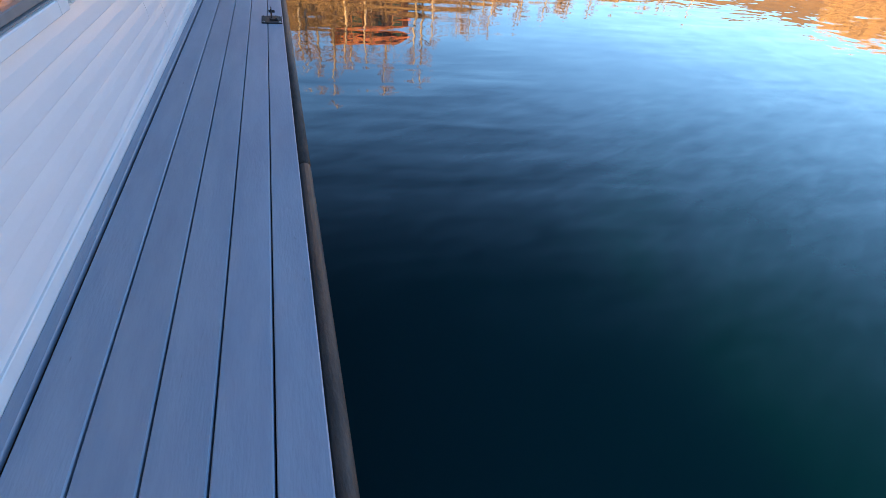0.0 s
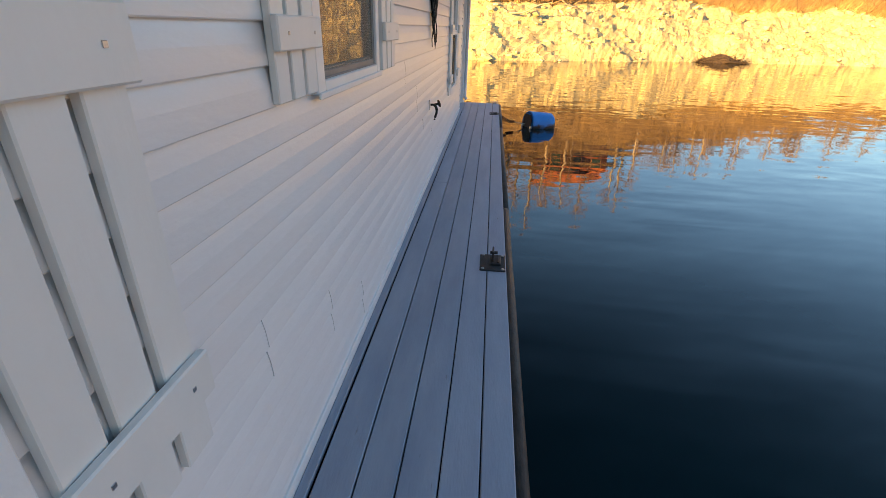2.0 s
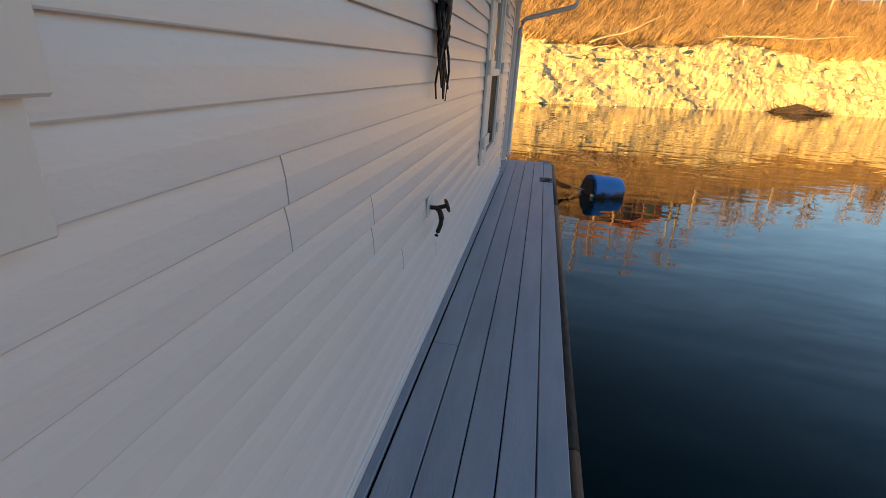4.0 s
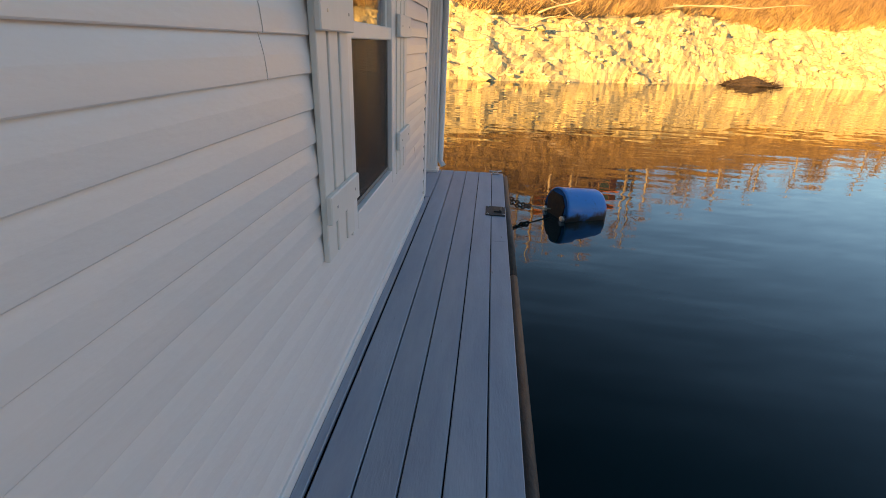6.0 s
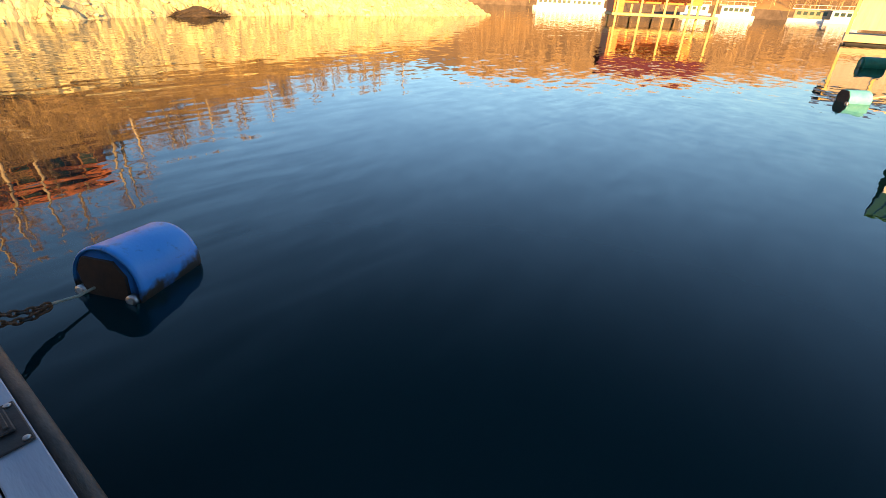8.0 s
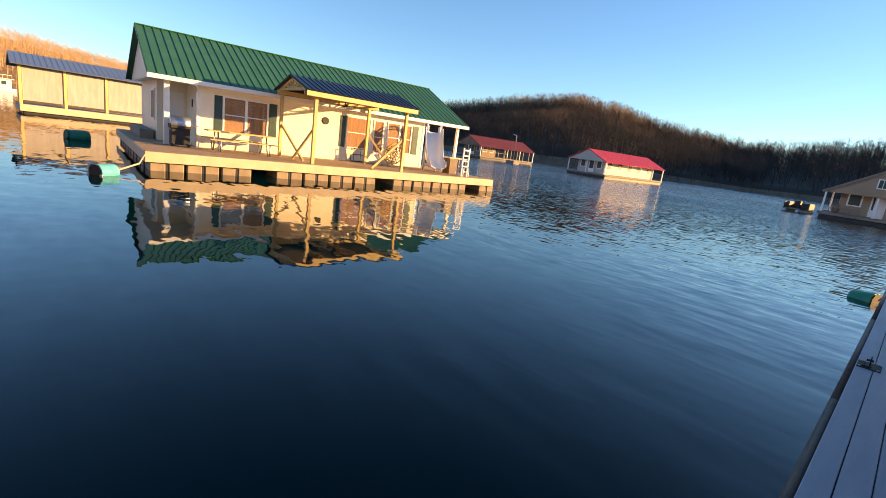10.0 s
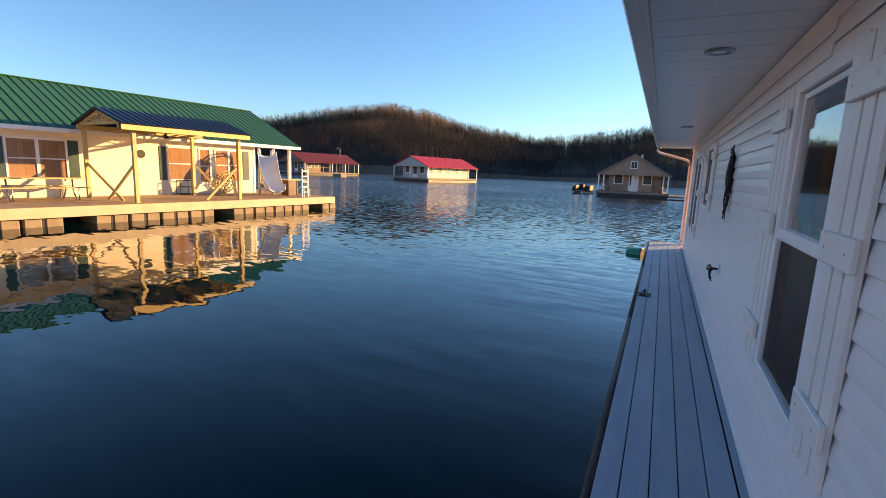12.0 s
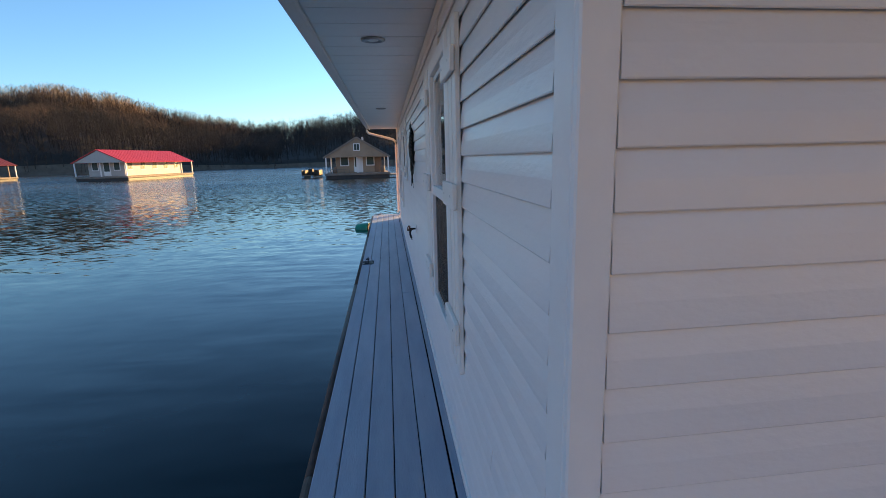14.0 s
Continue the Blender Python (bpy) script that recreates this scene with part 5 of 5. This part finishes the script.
# dark metal wall ornament with hanging wavy arms
METALART = mat("mottled_dark_metal", (0.008, 0.008, 0.007), (0.07, 0.068, 0.06), 0.4, 0.5, scale=34, bump=0.4, lo=0.5, hi=0.72)
art = thing("wall_ornament", "dark mottled metal wall ornament with wavy hanging arms", "ornament", (0.025, -4.58, 1.24))
art.scale = (0.9, 0.85, 1.0)
lathe("body", art, METALART, [(0.004, 0.24), (0.022, 0.27), (0.042, 0.36), (0.046, 0.46), (0.034, 0.56), (0.02, 0.62), (0.006, 0.66)], 14, (0.012, 0, 0))
rng = random.Random(14)
for i in range(11):
    y0 = -0.075 + 0.015 * i
    ln = 0.3 + 0.12 * rng.random() if i not in (3, 6, 8) else 0.24
    ph = rng.uniform(0, 6)
    pts = [(0.022 + 0.012 * math.sin(ph + k), y0 * (1 + 0.12 * k) + 0.014 * math.sin(ph + k * 1.3) + (0.012 if k == 6 else 0), 0.40 - ln * k / 6) for k in range(7)]
    tube("arm", art, METALART, pts, 0.010, 7, 0.004)
for i in range(22):
    s = -1 if i % 2 else 1
    z = 0.27 + 0.019 * i
    pts = [(0.02, s * 0.04, z), (0.03, s * (0.075 + 0.02 * rng.random()), z + 0.02), (0.024, s * (0.10 + 0.04 * rng.random()), z + rng.uniform(-0.05, 0.09))]
    tube("spike", art, METALART, pts, 0.008, 6, 0.002)
for i in range(5):
    tube("spike", art, METALART, [(0.02, -0.02 + 0.01 * i, 0.6), (0.02, -0.04 + 0.02 * i, 0.66), (0.02, -0.06 + 0.03 * i, 0.70 + 0.02 * rng.random())], 0.01, 6, 0.002)


# ---- buoys ----
DARKRUST = mat("blackened_rusty_steel", (0.012, 0.010, 0.009), (0.05, 0.026, 0.016), 0.7, 0.2, scale=16, bump=0.5)


def drum_buoy(name, label, face, axis, r, length, material, z, plate=True, dip=0.0):
    b = thing(name, label, "buoy", (face[0], face[1], z))
    ax = Vector((axis[0], axis[1], dip)).normalized()
    prof = [(r * 0.93, 0.02), (r * 0.95, 0.0), (r, 0.012), (r * 1.015, 0.03), (r, 0.05), (r, length * 0.5), (r, length - 0.04), (r * 0.96, length - 0.01), (r * 0.85, length)]
    lathe("drum", b, material, prof, 40, (0, 0, 0), tuple(ax))
    side = Vector((-ax.y, ax.x, 0)).normalized()
    lathe("end_cap", b, material, [(r * 0.93, 0.018), (r * 0.5, 0.024), (0.01, 0.024)], 40, (0, 0, 0), tuple(ax))
    if plate:
        c = bmesh.new()
        for su, sv, sw in ((-0.15, -0.2, 0.001), (0.15, -0.2, 0.001), (0.175, 0.09, 0.001), (0.11, 0.19, 0.001), (-0.11, 0.19, 0.001), (-0.175, 0.09, 0.001)):
            c.verts.new(side * su + Vector((0, 0, sv)) - ax * -0.012)
        c.verts.ensure_lookup_table()
        f = c.faces.new(c.verts[:])
        ex = bmesh.ops.extrude_face_region(c, geom=[f])
        bmesh.ops.translate(c, verts=[v for v in ex["geom"] if isinstance(v, bmesh.types.BMVert)], vec=-ax * 0.02)
        bmesh.ops.recalc_face_normals(c, faces=c.faces)
        part("backing_plate", c, DARKRUST, b)
        for su in (-0.19, 0.19):
            lathe("eye_fitting", b, GALV, [(0.018, -0.03), (0.036, -0.03), (0.036, 0.02), (0.018, 0.02)], 18, tuple(side * su + Vector((0, 0, -0.06))), tuple(ax))
    return b


drum_buoy("drum_buoy", "floating blue plastic drum buoy with a rusty plate", (1.41, 1.10), (0.92, 0.40), 0.255, 0.54, BLUE, -0.39, dip=-0.10)
# two chains from the drum to the deck edge
chain = thing("mooring_chain", "dark iron mooring chain hanging over the water", "chain", (0, 0, 0))


def chain_run(a, b, sag, n):
    a, b = Vector(a), Vector(b)
    pts = [a.lerp(b, i / n) - Vector((0, 0, sag * 4 * (i / n) * (1 - i / n))) for i in range(n + 1)]
    for i in range(n):
        p, q = pts[i], pts[i + 1]
        d = (q - p).normalized()
        u = d.cross(Vector((0, 0, 1))).normalized()
        v = d.cross(u)
        w = u if i % 2 else v
        half = (q - p).length * 0.66
        m = (p + q) / 2
        tube("chain_link", chain, RUST if i % 5 else STEEL, [m + half * math.cos(t) * d + 0.016 * math.sin(t) * w for t in [2 * math.pi * k / 12 for k in range(13)]], 0.0075, 5)


chain_run((0.80, 0.96, -0.20), (1.12, 1.07, -0.36), 0.03, 9)
chain_run((0.80, 0.90, -0.22), (1.12, 1.06, -0.37), 0.05, 9)
tube("rope", chain, mat("pale_rope", (0.3, 0.28, 0.22), (0.42, 0.4, 0.33), 0.9, scale=40), [(1.11, 1.07, -0.36), (1.27, 1.12, -0.40), (1.42, 1.2, -0.42)], 0.009, 6)
drum_buoy("drum_buoy", "faded green drum buoy with rusty end", (0.90, -13.2), (0.9, -0.42), 0.21, 0.42, GREENB, -0.49, dip=-0.12)
r = thing("mooring_rope", "short mooring rope from the deck corner", "rope")
tube("strand", r, RUST, [(0.60, -12.70, 0.03), (0.72, -12.85, -0.05), (0.88, -13.1, -0.40)], 0.011, 6)
drum_buoy("drum_buoy", "faded teal drum buoy beside the neighbouring deck", (15.2, -2.6), (0.6, -0.8), 0.21, 0.55, TEALB, -0.40)
drum_buoy("drum_buoy", "dark green drum buoy behind the neighbouring deck", (26.8, -3.2), (0.35, -0.94), 0.3, 0.8, GREENB, -0.38, plate=False)
r = thing("mooring_rope", "pale mooring rope from the neighbouring deck", "rope")
tube("strand", r, NB_FASCIA, [(15.5, -3.05, -0.38), (16.2, -3.75, -0.22), (16.66, -3.98, 0.0)], 0.025, 6)

# ---- furniture on the neighbouring deck ----
NBM = NB.matrix_basis.copy()


def at_nb(u, v, rz=0.0):
    return NBM @ pose(u, v, DZ, 0, 0, rz)


table = thing("picnic_table", "picnic table with pale top and bent metal frame", "table")
table.matrix_basis = at_nb(3.3, 2.5)
for i in range(4):
    bx("top_plank", table, LUMBER, -1.2, 1.2, -0.36 + i * 0.18, -0.19 + i * 0.18, 0.70, 0.74, 0.006)
for v in (-0.75, 0.55):
    bx("bench_plank", table, LUMBER, -1.2, 1.2, v, v + 0.24, 0.42, 0.455, 0.006)
for u in (-0.85, 0.85):
    tube("frame_tube", table, GALV, [(u, -0.72, 0.41), (u, -0.7, 0.05), (u, -0.5, 0.02), (u, -0.3, 0.3), (u, -0.25, 0.70)], 0.028, 8)
    tube("frame_tube", table, GALV, [(u, 0.72, 0.41), (u, 0.7, 0.05), (u, 0.5, 0.02), (u, 0.3, 0.3), (u, 0.25, 0.70)], 0.028, 8)
grill = thing("gas_grill", "black covered gas grill with side shelf by the wall", "grill")
grill.matrix_basis = at_nb(1.4, 3.3)
bx("cabinet", grill, STEEL, -0.3, 0.3, -0.22, 0.22, 0.06, 0.62, 0.02)
bx("firebox", grill, STEEL, -0.34, 0.34, -0.26, 0.26, 0.621, 0.80, 0.03)
lathe("lid", grill, GALV, [(0.25, -0.32), (0.27, -0.3), (0.27, 0.3), (0.25, 0.32)], 20, (0, 0, 0.80), (1, 0, 0))
bx("side_shelf", grill, GALV, 0.341, 0.6, -0.2, 0.2, 0.76, 0.79, 0.01)
for u in (-0.26, 0.26):
    lathe("wheel", grill, FLOAT, [(0.06, -0.02), (0.07, -0.015), (0.07, 0.015), (0.06, 0.02)], 18, (u, -0.23, 0.07), (0, 1, 0))

slide = thing("water_slide", "white moulded plastic water slide with curved chute", "slide")
slide.matrix_basis = at_nb(11.9, 2.2, -33)
bm = bmesh.new()
path = [(0.0, 0.1, 1.85), (0.0, 0.0, 1.72), (0.0, -0.13, 1.45), (0.02, -0.26, 1.1), (0.06, -0.42, 0.75), (0.12, -0.62, 0.45), (0.2, -0.85, 0.28), (0.28, -1.05, 0.25), (0.32, -1.2, 0.28)]
sec = [(-0.42, 0.30), (-0.40, 0.31), (-0.34, 0.05), (-0.15, -0.04), (0.15, -0.04), (0.34, 0.05), (0.40, 0.31), (0.42, 0.30), (0.36, 0.0), (0.16, -0.09), (-0.16, -0.09), (-0.36, 0.0)]
rings = []
for i, p in enumerate(path):
    d = (Vector(path[min(i + 1, 8)]) - Vector(path[max(i - 1, 0)])).normalized()
    uu = d.cross(Vector((0, 0, 1))).normalized()
    vv = uu.cross(d)
    rings.append([bm.verts.new(Vector(p) + a * uu + b * vv) for a, b in sec])
for ra, rb in zip(rings, rings[1:]):
    for k in range(len(sec)):
        bm.faces.new((ra[k], ra[(k + 1) % len(sec)], rb[(k + 1) % len(sec)], rb[k]))
bm.faces.new(rings[0]), bm.faces.new(rings[-1][::-1])
bmesh.ops.recalc_face_normals(bm, faces=bm.faces)
part("chute", bm, SLIDEM, slide, smooth=True)
for u, v in ((-0.3, 0.35), (0.3, 0.35), (-0.3, 0.9), (0.3, 0.9)):
    tube("leg", slide, SLIDEM, [(u, v, 0.0), (u * 0.9, v - 0.15, 2.1)], 0.045, 8)
for k in range(6):
    beam("rung", slide, SLIDEM, (-0.29, 0.88 - 0.04 * k, 0.25 + 0.28 * k), (0.29, 0.88 - 0.04 * k, 0.25 + 0.28 * k), 0.05, 0.12)
for u in (-0.33, 0.33):
    tube("handrail", slide, SLIDEM, [(u, 0.75, 1.9), (u, 0.55, 2.15), (u, 0.15, 2.15), (u, -0.05, 1.95)], 0.035, 8)
ladder = thing("swim_ladder", "white swim ladder with looped handrails at the deck edge", "ladder")
ladder.matrix_basis = at_nb(12.55, 0.35)
for u in (-0.17, 0.17):
    tube("rail", ladder, SLIDEM, [(u, 0.3, 0.0), (u, 0.28, 0.35), (u, 0.1, 0.5), (u, -0.08, 0.35), (u, -0.1, -0.3)], 0.025, 8)
    bx("post", ladder, SLIDEM, u - 0.03, u + 0.03, 0.0, 0.06, 0.0, 1.3, 0.006)
for k in range(5):
    bx("step", ladder, SLIDEM, -0.139, 0.139, 0.005, 0.055, 0.2 + 0.24 * k, 0.26 + 0.24 * k, 0.006)
dbox = thing("dock_table", "dark work table with pale top on the deck", "table")
dbox.matrix_basis = at_nb(12.9, 1.6)
bx("tabletop", dbox, NB_FASCIA, -0.55, 0.55, -0.3, 0.3, 0.72, 0.78, 0.01)
bx("cupboard", dbox, DARKWOOD, -0.48, 0.0, -0.25, 0.25, 0.0, 0.719, 0.01)
for v in (-0.24, 0.24):
    bx("leg", dbox, DARKWOOD, 0.44, 0.5, v - 0.03, v + 0.03, 0.0, 0.719, 0.006)
wheel = thing("rustic_wheel", "round rustic twig ornament leaning on the wall", "ornament")
wheel.matrix_basis = at_nb(10.6, 3.35)
for rr in (0.18, 0.36, 0.5):
    tube("hoop", wheel, LUMBER, [(rr * math.cos(a), 0.25 - 0.25 * (0.55 + rr * math.sin(a)), 0.55 + rr * math.sin(a)) for a in [2 * math.pi * k / 24 for k in range(25)]], 0.03, 6)
for k in range(10):
    a = 2 * math.pi * k / 10
    tube("spoke", wheel, DARKWOOD, [(0.05 * math.cos(a), 0.11, 0.55 + 0.05 * math.sin(a)), (0.6 * math.cos(a + .2), 0.25 - 0.25 * (0.55 + 0.5 * math.sin(a)), 0.55 + 0.5 * math.sin(a + .2))], 0.02, 5)
crate = thing("wire_stand", "small dark wire stand below a window", "stand")
crate.matrix_basis = at_nb(8.6, 3.4)
for z in (0.05, 0.35, 0.62):
    tube("hoop", crate, STEEL, [(-0.25, -0.15, z), (0.25, -0.15, z), (0.25, 0.15, z), (-0.25, 0.15, z), (-0.25, -0.15, z)], 0.012, 6)
for u in (-0.25, 0.25):
    for v in (-0.15, 0.15):
        tube("upright", crate, STEEL, [(u, v, 0.0), (u, v, 0.64)], 0.012, 6)
fan = thing("ceiling_fan", "dark ceiling fan at rest under the porch roof", "fan")
fan.matrix_basis = at_nb(7.0, 1.7)
tube("rod", fan, STEEL, [(0, 0, 2.58), (0, 0, 2.34)], 0.02, 8)
lathe("motor", fan, STEEL, [(0.06, 2.24), (0.12, 2.26), (0.12, 2.33), (0.05, 2.36)], 18)
for k in range(5):
    a = 2 * math.pi * k / 5 + 0.3
    beam("blade", fan, DARKWOOD, (0.12 * math.cos(a), 0.12 * math.sin(a), 2.3), (0.62 * math.cos(a), 0.62 * math.sin(a), 2.3), 0.13, 0.012)

# ---- far marina ----
ORANGE = mat("orange_painted_boards", (0.50, 0.16, 0.05), (0.60, 0.21, 0.07), 0.7, scale=1.2, stretch=(1, 1, 6), bump=0.1)
shed = thing("boat_shed", "open timber boat shed with red roof over the water", "shed", (68.5, 16.2, 0), -62)
for i in range(5):
    for v in (-3.0, 3.0):
        bx("timber_post", shed, LUMBER, -5.5 + i * 2.75 - 0.12, -5.5 + i * 2.75 + 0.12, v - 0.12, v + 0.12, -1.5, 3.3, 0.02)
bx("dock_beam", shed, LUMBER, -6.0, 6.0, -3.3, 3.3, 0.3, 0.6, 0.03)
bx("upper_beam", shed, LUMBER, -6.0, 6.0, -3.2, -2.9, 3.05, 3.35, 0.03)
bx("side_wall", shed, ORANGE, -5.9, -4.7, -2.9, 2.9, 0.61, 3.3, 0.02)
bx("rear_wall", shed, ORANGE, -4.69, 5.6, 2.3, 2.5, 1.7, 3.3, 0.02)
slope("roof", shed, RUSTROOF, -6.4, 6.4, -3.8, 3.3, 0, 5.2, 0.08, 0.6)
slope("roof", shed, RUSTROOF, -6.4, 6.4, 3.8, 3.3, 0, 5.2, 0.08, 0.6)
for i in range(4):
    beam("knee_brace", shed, LUMBER, (-5.5 + i * 2.75, -3.0, 2.4), (-4.7 + i * 2.75, -3.0, 3.15), 0.12, 0.12)


def houseboat(at, rz, length, wallm=None):
    b = thing("houseboat", "white houseboat moored along the far shore", "boat", at, rz, group="far houseboats")
    bx("hull", b, SLIDEM, -length / 2, length / 2, -2, 2, -0.9, 0.4, 0.15)
    bx("cabin", b, wallm or SLIDEM, -length / 2 + 1.2, length / 2 - 1.0, -1.7, 1.7, 0.41, 2.7, 0.1)
    bx("top_deck", b, SLIDEM, -length / 2 + 0.5, length / 2 - 0.4, -2, 2, 2.71, 2.9, 0.05)
    n = int(length / 2)
    for i in range(n):
        u = -length / 2 + 1.9 + i * (length - 3.4) / n
        bx("window", b, DARKSH, u, u + 1.0, -1.72, -1.701, 1.3, 2.2, 0.02)
    for i in range(n + 1):
        u = -length / 2 + 0.7 + i * (length - 1.4) / n
        tube("rail_post", b, SLIDEM, [(u, -1.9, 2.9), (u, -1.9, 3.8)], 0.04, 6)
    tube("rail", b, SLIDEM, [(-length / 2 + 0.7, -1.9, 3.8), (length / 2 - 0.7, -1.9, 3.8)], 0.05, 6)


for az, r, ln, turn in ((65.2, 178, 14, -62), (68.5, 182, 13, -66), (82.5, 172, 10, -80), (88.5, 182, 11, -88), (91.0, 180, 9, -95), (79, 188, 9, -75)):
    a = radians(az)
    houseboat((r * math.sin(a), r * math.cos(a), 0), turn, ln, TANW if az in (88.5,) else None)

CANVAS = mat("grey_canvas", (0.33, 0.30, 0.27), (0.42, 0.385, 0.35), 0.9, scale=1.5, stretch=(3, 3, 0.5), bump=0.2)
cover = thing("covered_dock", "boat dock with pale curtain panels and metal roof", "shed", (51, -7.2, 0), -90)
bx("dock", cover, NB_FASCIA, -4.6, 6, -3, 3, -0.3, 0.2, 0.03)
bx("float_block", cover, FLOAT, -4.4, 5.8, -2.8, 2.8, -0.95, -0.31, 0.05)
for i in range(5):
    bx("post", cover, LUMBER, -4.5 + i * 2.6 - 0.1, -4.5 + i * 2.6 + 0.1, -2.9, -2.7, 0.2, 3.0, 0.02)
    if i < 4:
        bx("curtain_panel", cover, CANVAS, -4.38 + i * 2.6, -2.02 + i * 2.6, -2.82, -2.78, 0.5, 2.9, 0.01)
slope("roof", cover, GALV, -5, 6.4, -3.4, 2.95, 0, 3.9, 0.06, 0.35)
slope("roof", cover, GALV, -5, 6.4, 3.4, 2.95, 0, 3.9, 0.06, 0.35)

# cabin on the bank, seen mirrored in the lake
cabin = thing("bank_cabin", "tall brown cabin with orange-red roof on the bank", "house", (9.3, 43.0, 9.0), 12)
bx("wall", cabin, DARKWOOD, -3.5, 3.5, -3, 3, -3.0, 2.3, 0.05)
slope("roof", cabin, ORANGE, -3.6, 3.6, -3.5, 1.7, 0, 3.9, 0.1, 0.5)
slope("roof", cabin, ORANGE, -3.6, 3.6, 3.5, 1.7, 0, 3.9, 0.1, 0.5)
for u in (-2.2, 0, 2.2):
    w = link("window", None, cabin)
    bx("frame", w, PINE, u - 0.6, u + 0.6, -3.05, -3.001, 0.4, 1.7, 0.02)
    bx("pane", w, DARKSH, u - 0.5, u + 0.5, -3.08, -3.051, 0.5, 1.6, 0)
for i, (x, s, ln, a, ti) in enumerate(((3.2, 5.0, 5.5, 0.6, 0.5), (6.5, 4.5, 3.5, 2.4, 0.3), (11, 6.4, 6.5, 0.1, 0.12), (14.5, 6.3, 8, 0.05, 0.06), (1.5, 3.6, 3.0, 0.4, 0.35))):
    y = shore_y(x) + s
    lg = thing("fallen_branch", "bleached fallen branch lying on the rocky bank", "branch", (x, y, bank_z(x, y) + 0.12), group="fallen branches")
    tube("limb", lg, BARK, [(math.cos(a) * ln * f, -0.8 * f * f + 0.16 * math.sin(7 * f + i), math.sin(a) * ln * 0.42 * f + ti * f * f + 0.09 * math.sin(9 * f + 2 * i)) for f in (0, 0.15, 0.3, 0.45, 0.6, 0.75, 0.9, 1.0)], 0.07, 7, 0.02)

# ---- inside our house ----
wall_with_holes("wall_partition_1", INNER, -3.6, -0.155, 0.0, WALL_TOP, -7.95, -7.87, [], "x", "pine board partition wall")
wall_with_holes("wall_partition_2", INNER, HOUSE_X0 + 0.16, -0.155, 0.0, WALL_TOP, -4.9, -4.8, [], "x", "pine board partition wall")


def panel_unit(name, label, x0, x1, yf, z0, z1, depth, doors):
    c = thing(name, label, "cabinet", ((x0 + x1) / 2, yf, z0))
    w, h = x1 - x0, z1 - z0
    bx("body", c, PINE, -w / 2, w / 2, 0.022, depth, 0, h, 0.004)
    for i in range(doors):
        a = -w / 2 + i * w / doors
        d = bx("door", c, PINE, a + 0.01, a + w / doors - 0.01, 0.0, 0.02, 0.01, h - 0.01, 0.006)
        pw, ph = w / doors - 0.16, h - 0.2
        bx("door_panel", d, PINE, -pw / 2, pw / 2, -0.018, -0.0105, -ph / 2, ph / 2, 0.005)
        k = lathe("knob", d, STEEL, [(0.006, 0.0), (0.014, 0.012), (0.012, 0.02), (0.004, 0.024)], 12, (pw / 2 + 0.035, -0.011, 0), (0, -1, 0))
    return c


panel_unit("pine_cabinet", "tall varnished pine cabinet with panelled doors", -3.1, -0.9, -8.35, 0.0, 2.1, 0.39, 3)
panel_unit("wall_cabinet", "varnished pine wall cabinet with panelled doors", -3.2, -0.5, -5.25, 1.35, 2.25, 0.33, 4)
panel_unit("base_cabinet", "varnished pine base cabinet under a counter", -3.2, -0.5, -5.5, 0.0, 0.88, 0.58, 4)
ct = bx("kitchen_counter", None, DARKWOOD, -3.25, -0.45, -5.53, -4.905, 0.882, 0.92, 0.006)
tagged(ct, "dark kitchen worktop on pine base cabinets", "worktop")


def stool(x, y, rz):
    s = thing("wooden_stool", "dark wooden stool with padded round seat near the window", "stool", (x, y, 0), rz)
    lathe("seat", s, DARKWOOD, [(0.14, 0.53), (0.19, 0.54), (0.2, 0.57), (0.18, 0.60), (0.05, 0.61)], 24)
    for sx in (-1, 1):
        for sy in (-1, 1):
            beam("leg", s, PINE, (sx * 0.17, sy * 0.17, 0.0), (sx * 0.11, sy * 0.11, 0.53), 0.04, 0.04)
        beam("stretcher", s, PINE, (sx * 0.15, -0.15, 0.2), (sx * 0.15, 0.15, 0.2), 0.025, 0.03)
    return s


stool(-0.55, -8.43, 20)
tb = thing("dining_table", "varnished pine table inside the house", "table", (-1.7, -9.6, 0))
bx("tabletop", tb, PINE, -0.6, 0.6, -0.45, 0.45, 0.71, 0.75, 0.01)
for u in (-0.52, 0.52):
    for v in (-0.37, 0.37):
        bx("leg", tb, PINE, u - 0.04, u + 0.04, v - 0.04, v + 0.04, 0, 0.709, 0.006)
rug = bx("rug", None, RUGM, -2.2, -0.4, -10.8, -8.9, 0.0, 0.012, 0.004)
tagged(rug, "woven brown rug on the wood floor", "rug")

# small dark pontoon boat beside the tan house
pb = thing("pontoon_boat", "small dark pontoon boat moored by the tan house", "boat", (9.3, -57.5, WATER_Z), 80)
pb.scale = (0.7, 0.7, 0.75)
for v in (-0.8, 0.8):
    tube("pontoon", pb, GALV, [(-2.4, v, 0.1), (2.1, v, 0.1), (2.5, v, 0.25)], 0.28, 10)
bx("deck", pb, NB_DECK, -2.4, 2.3, -1.1, 1.1, 0.4, 0.5, 0.02)
bx("fence", pb, RUBBER, -2.3, 2.2, -1.08, -1.0, 0.501, 1.3, 0.03)
bx("fence", pb, RUBBER, -2.3, 2.2, 1.0, 1.08, 0.501, 1.3, 0.03)
bx("console", pb, STEEL, -0.3, 0.4, -0.5, 0.2, 0.501, 1.5, 0.05)
bx("seat", pb, DARKWOOD, -2.2, -1.2, -0.9, 0.9, 0.501, 1.1, 0.06)
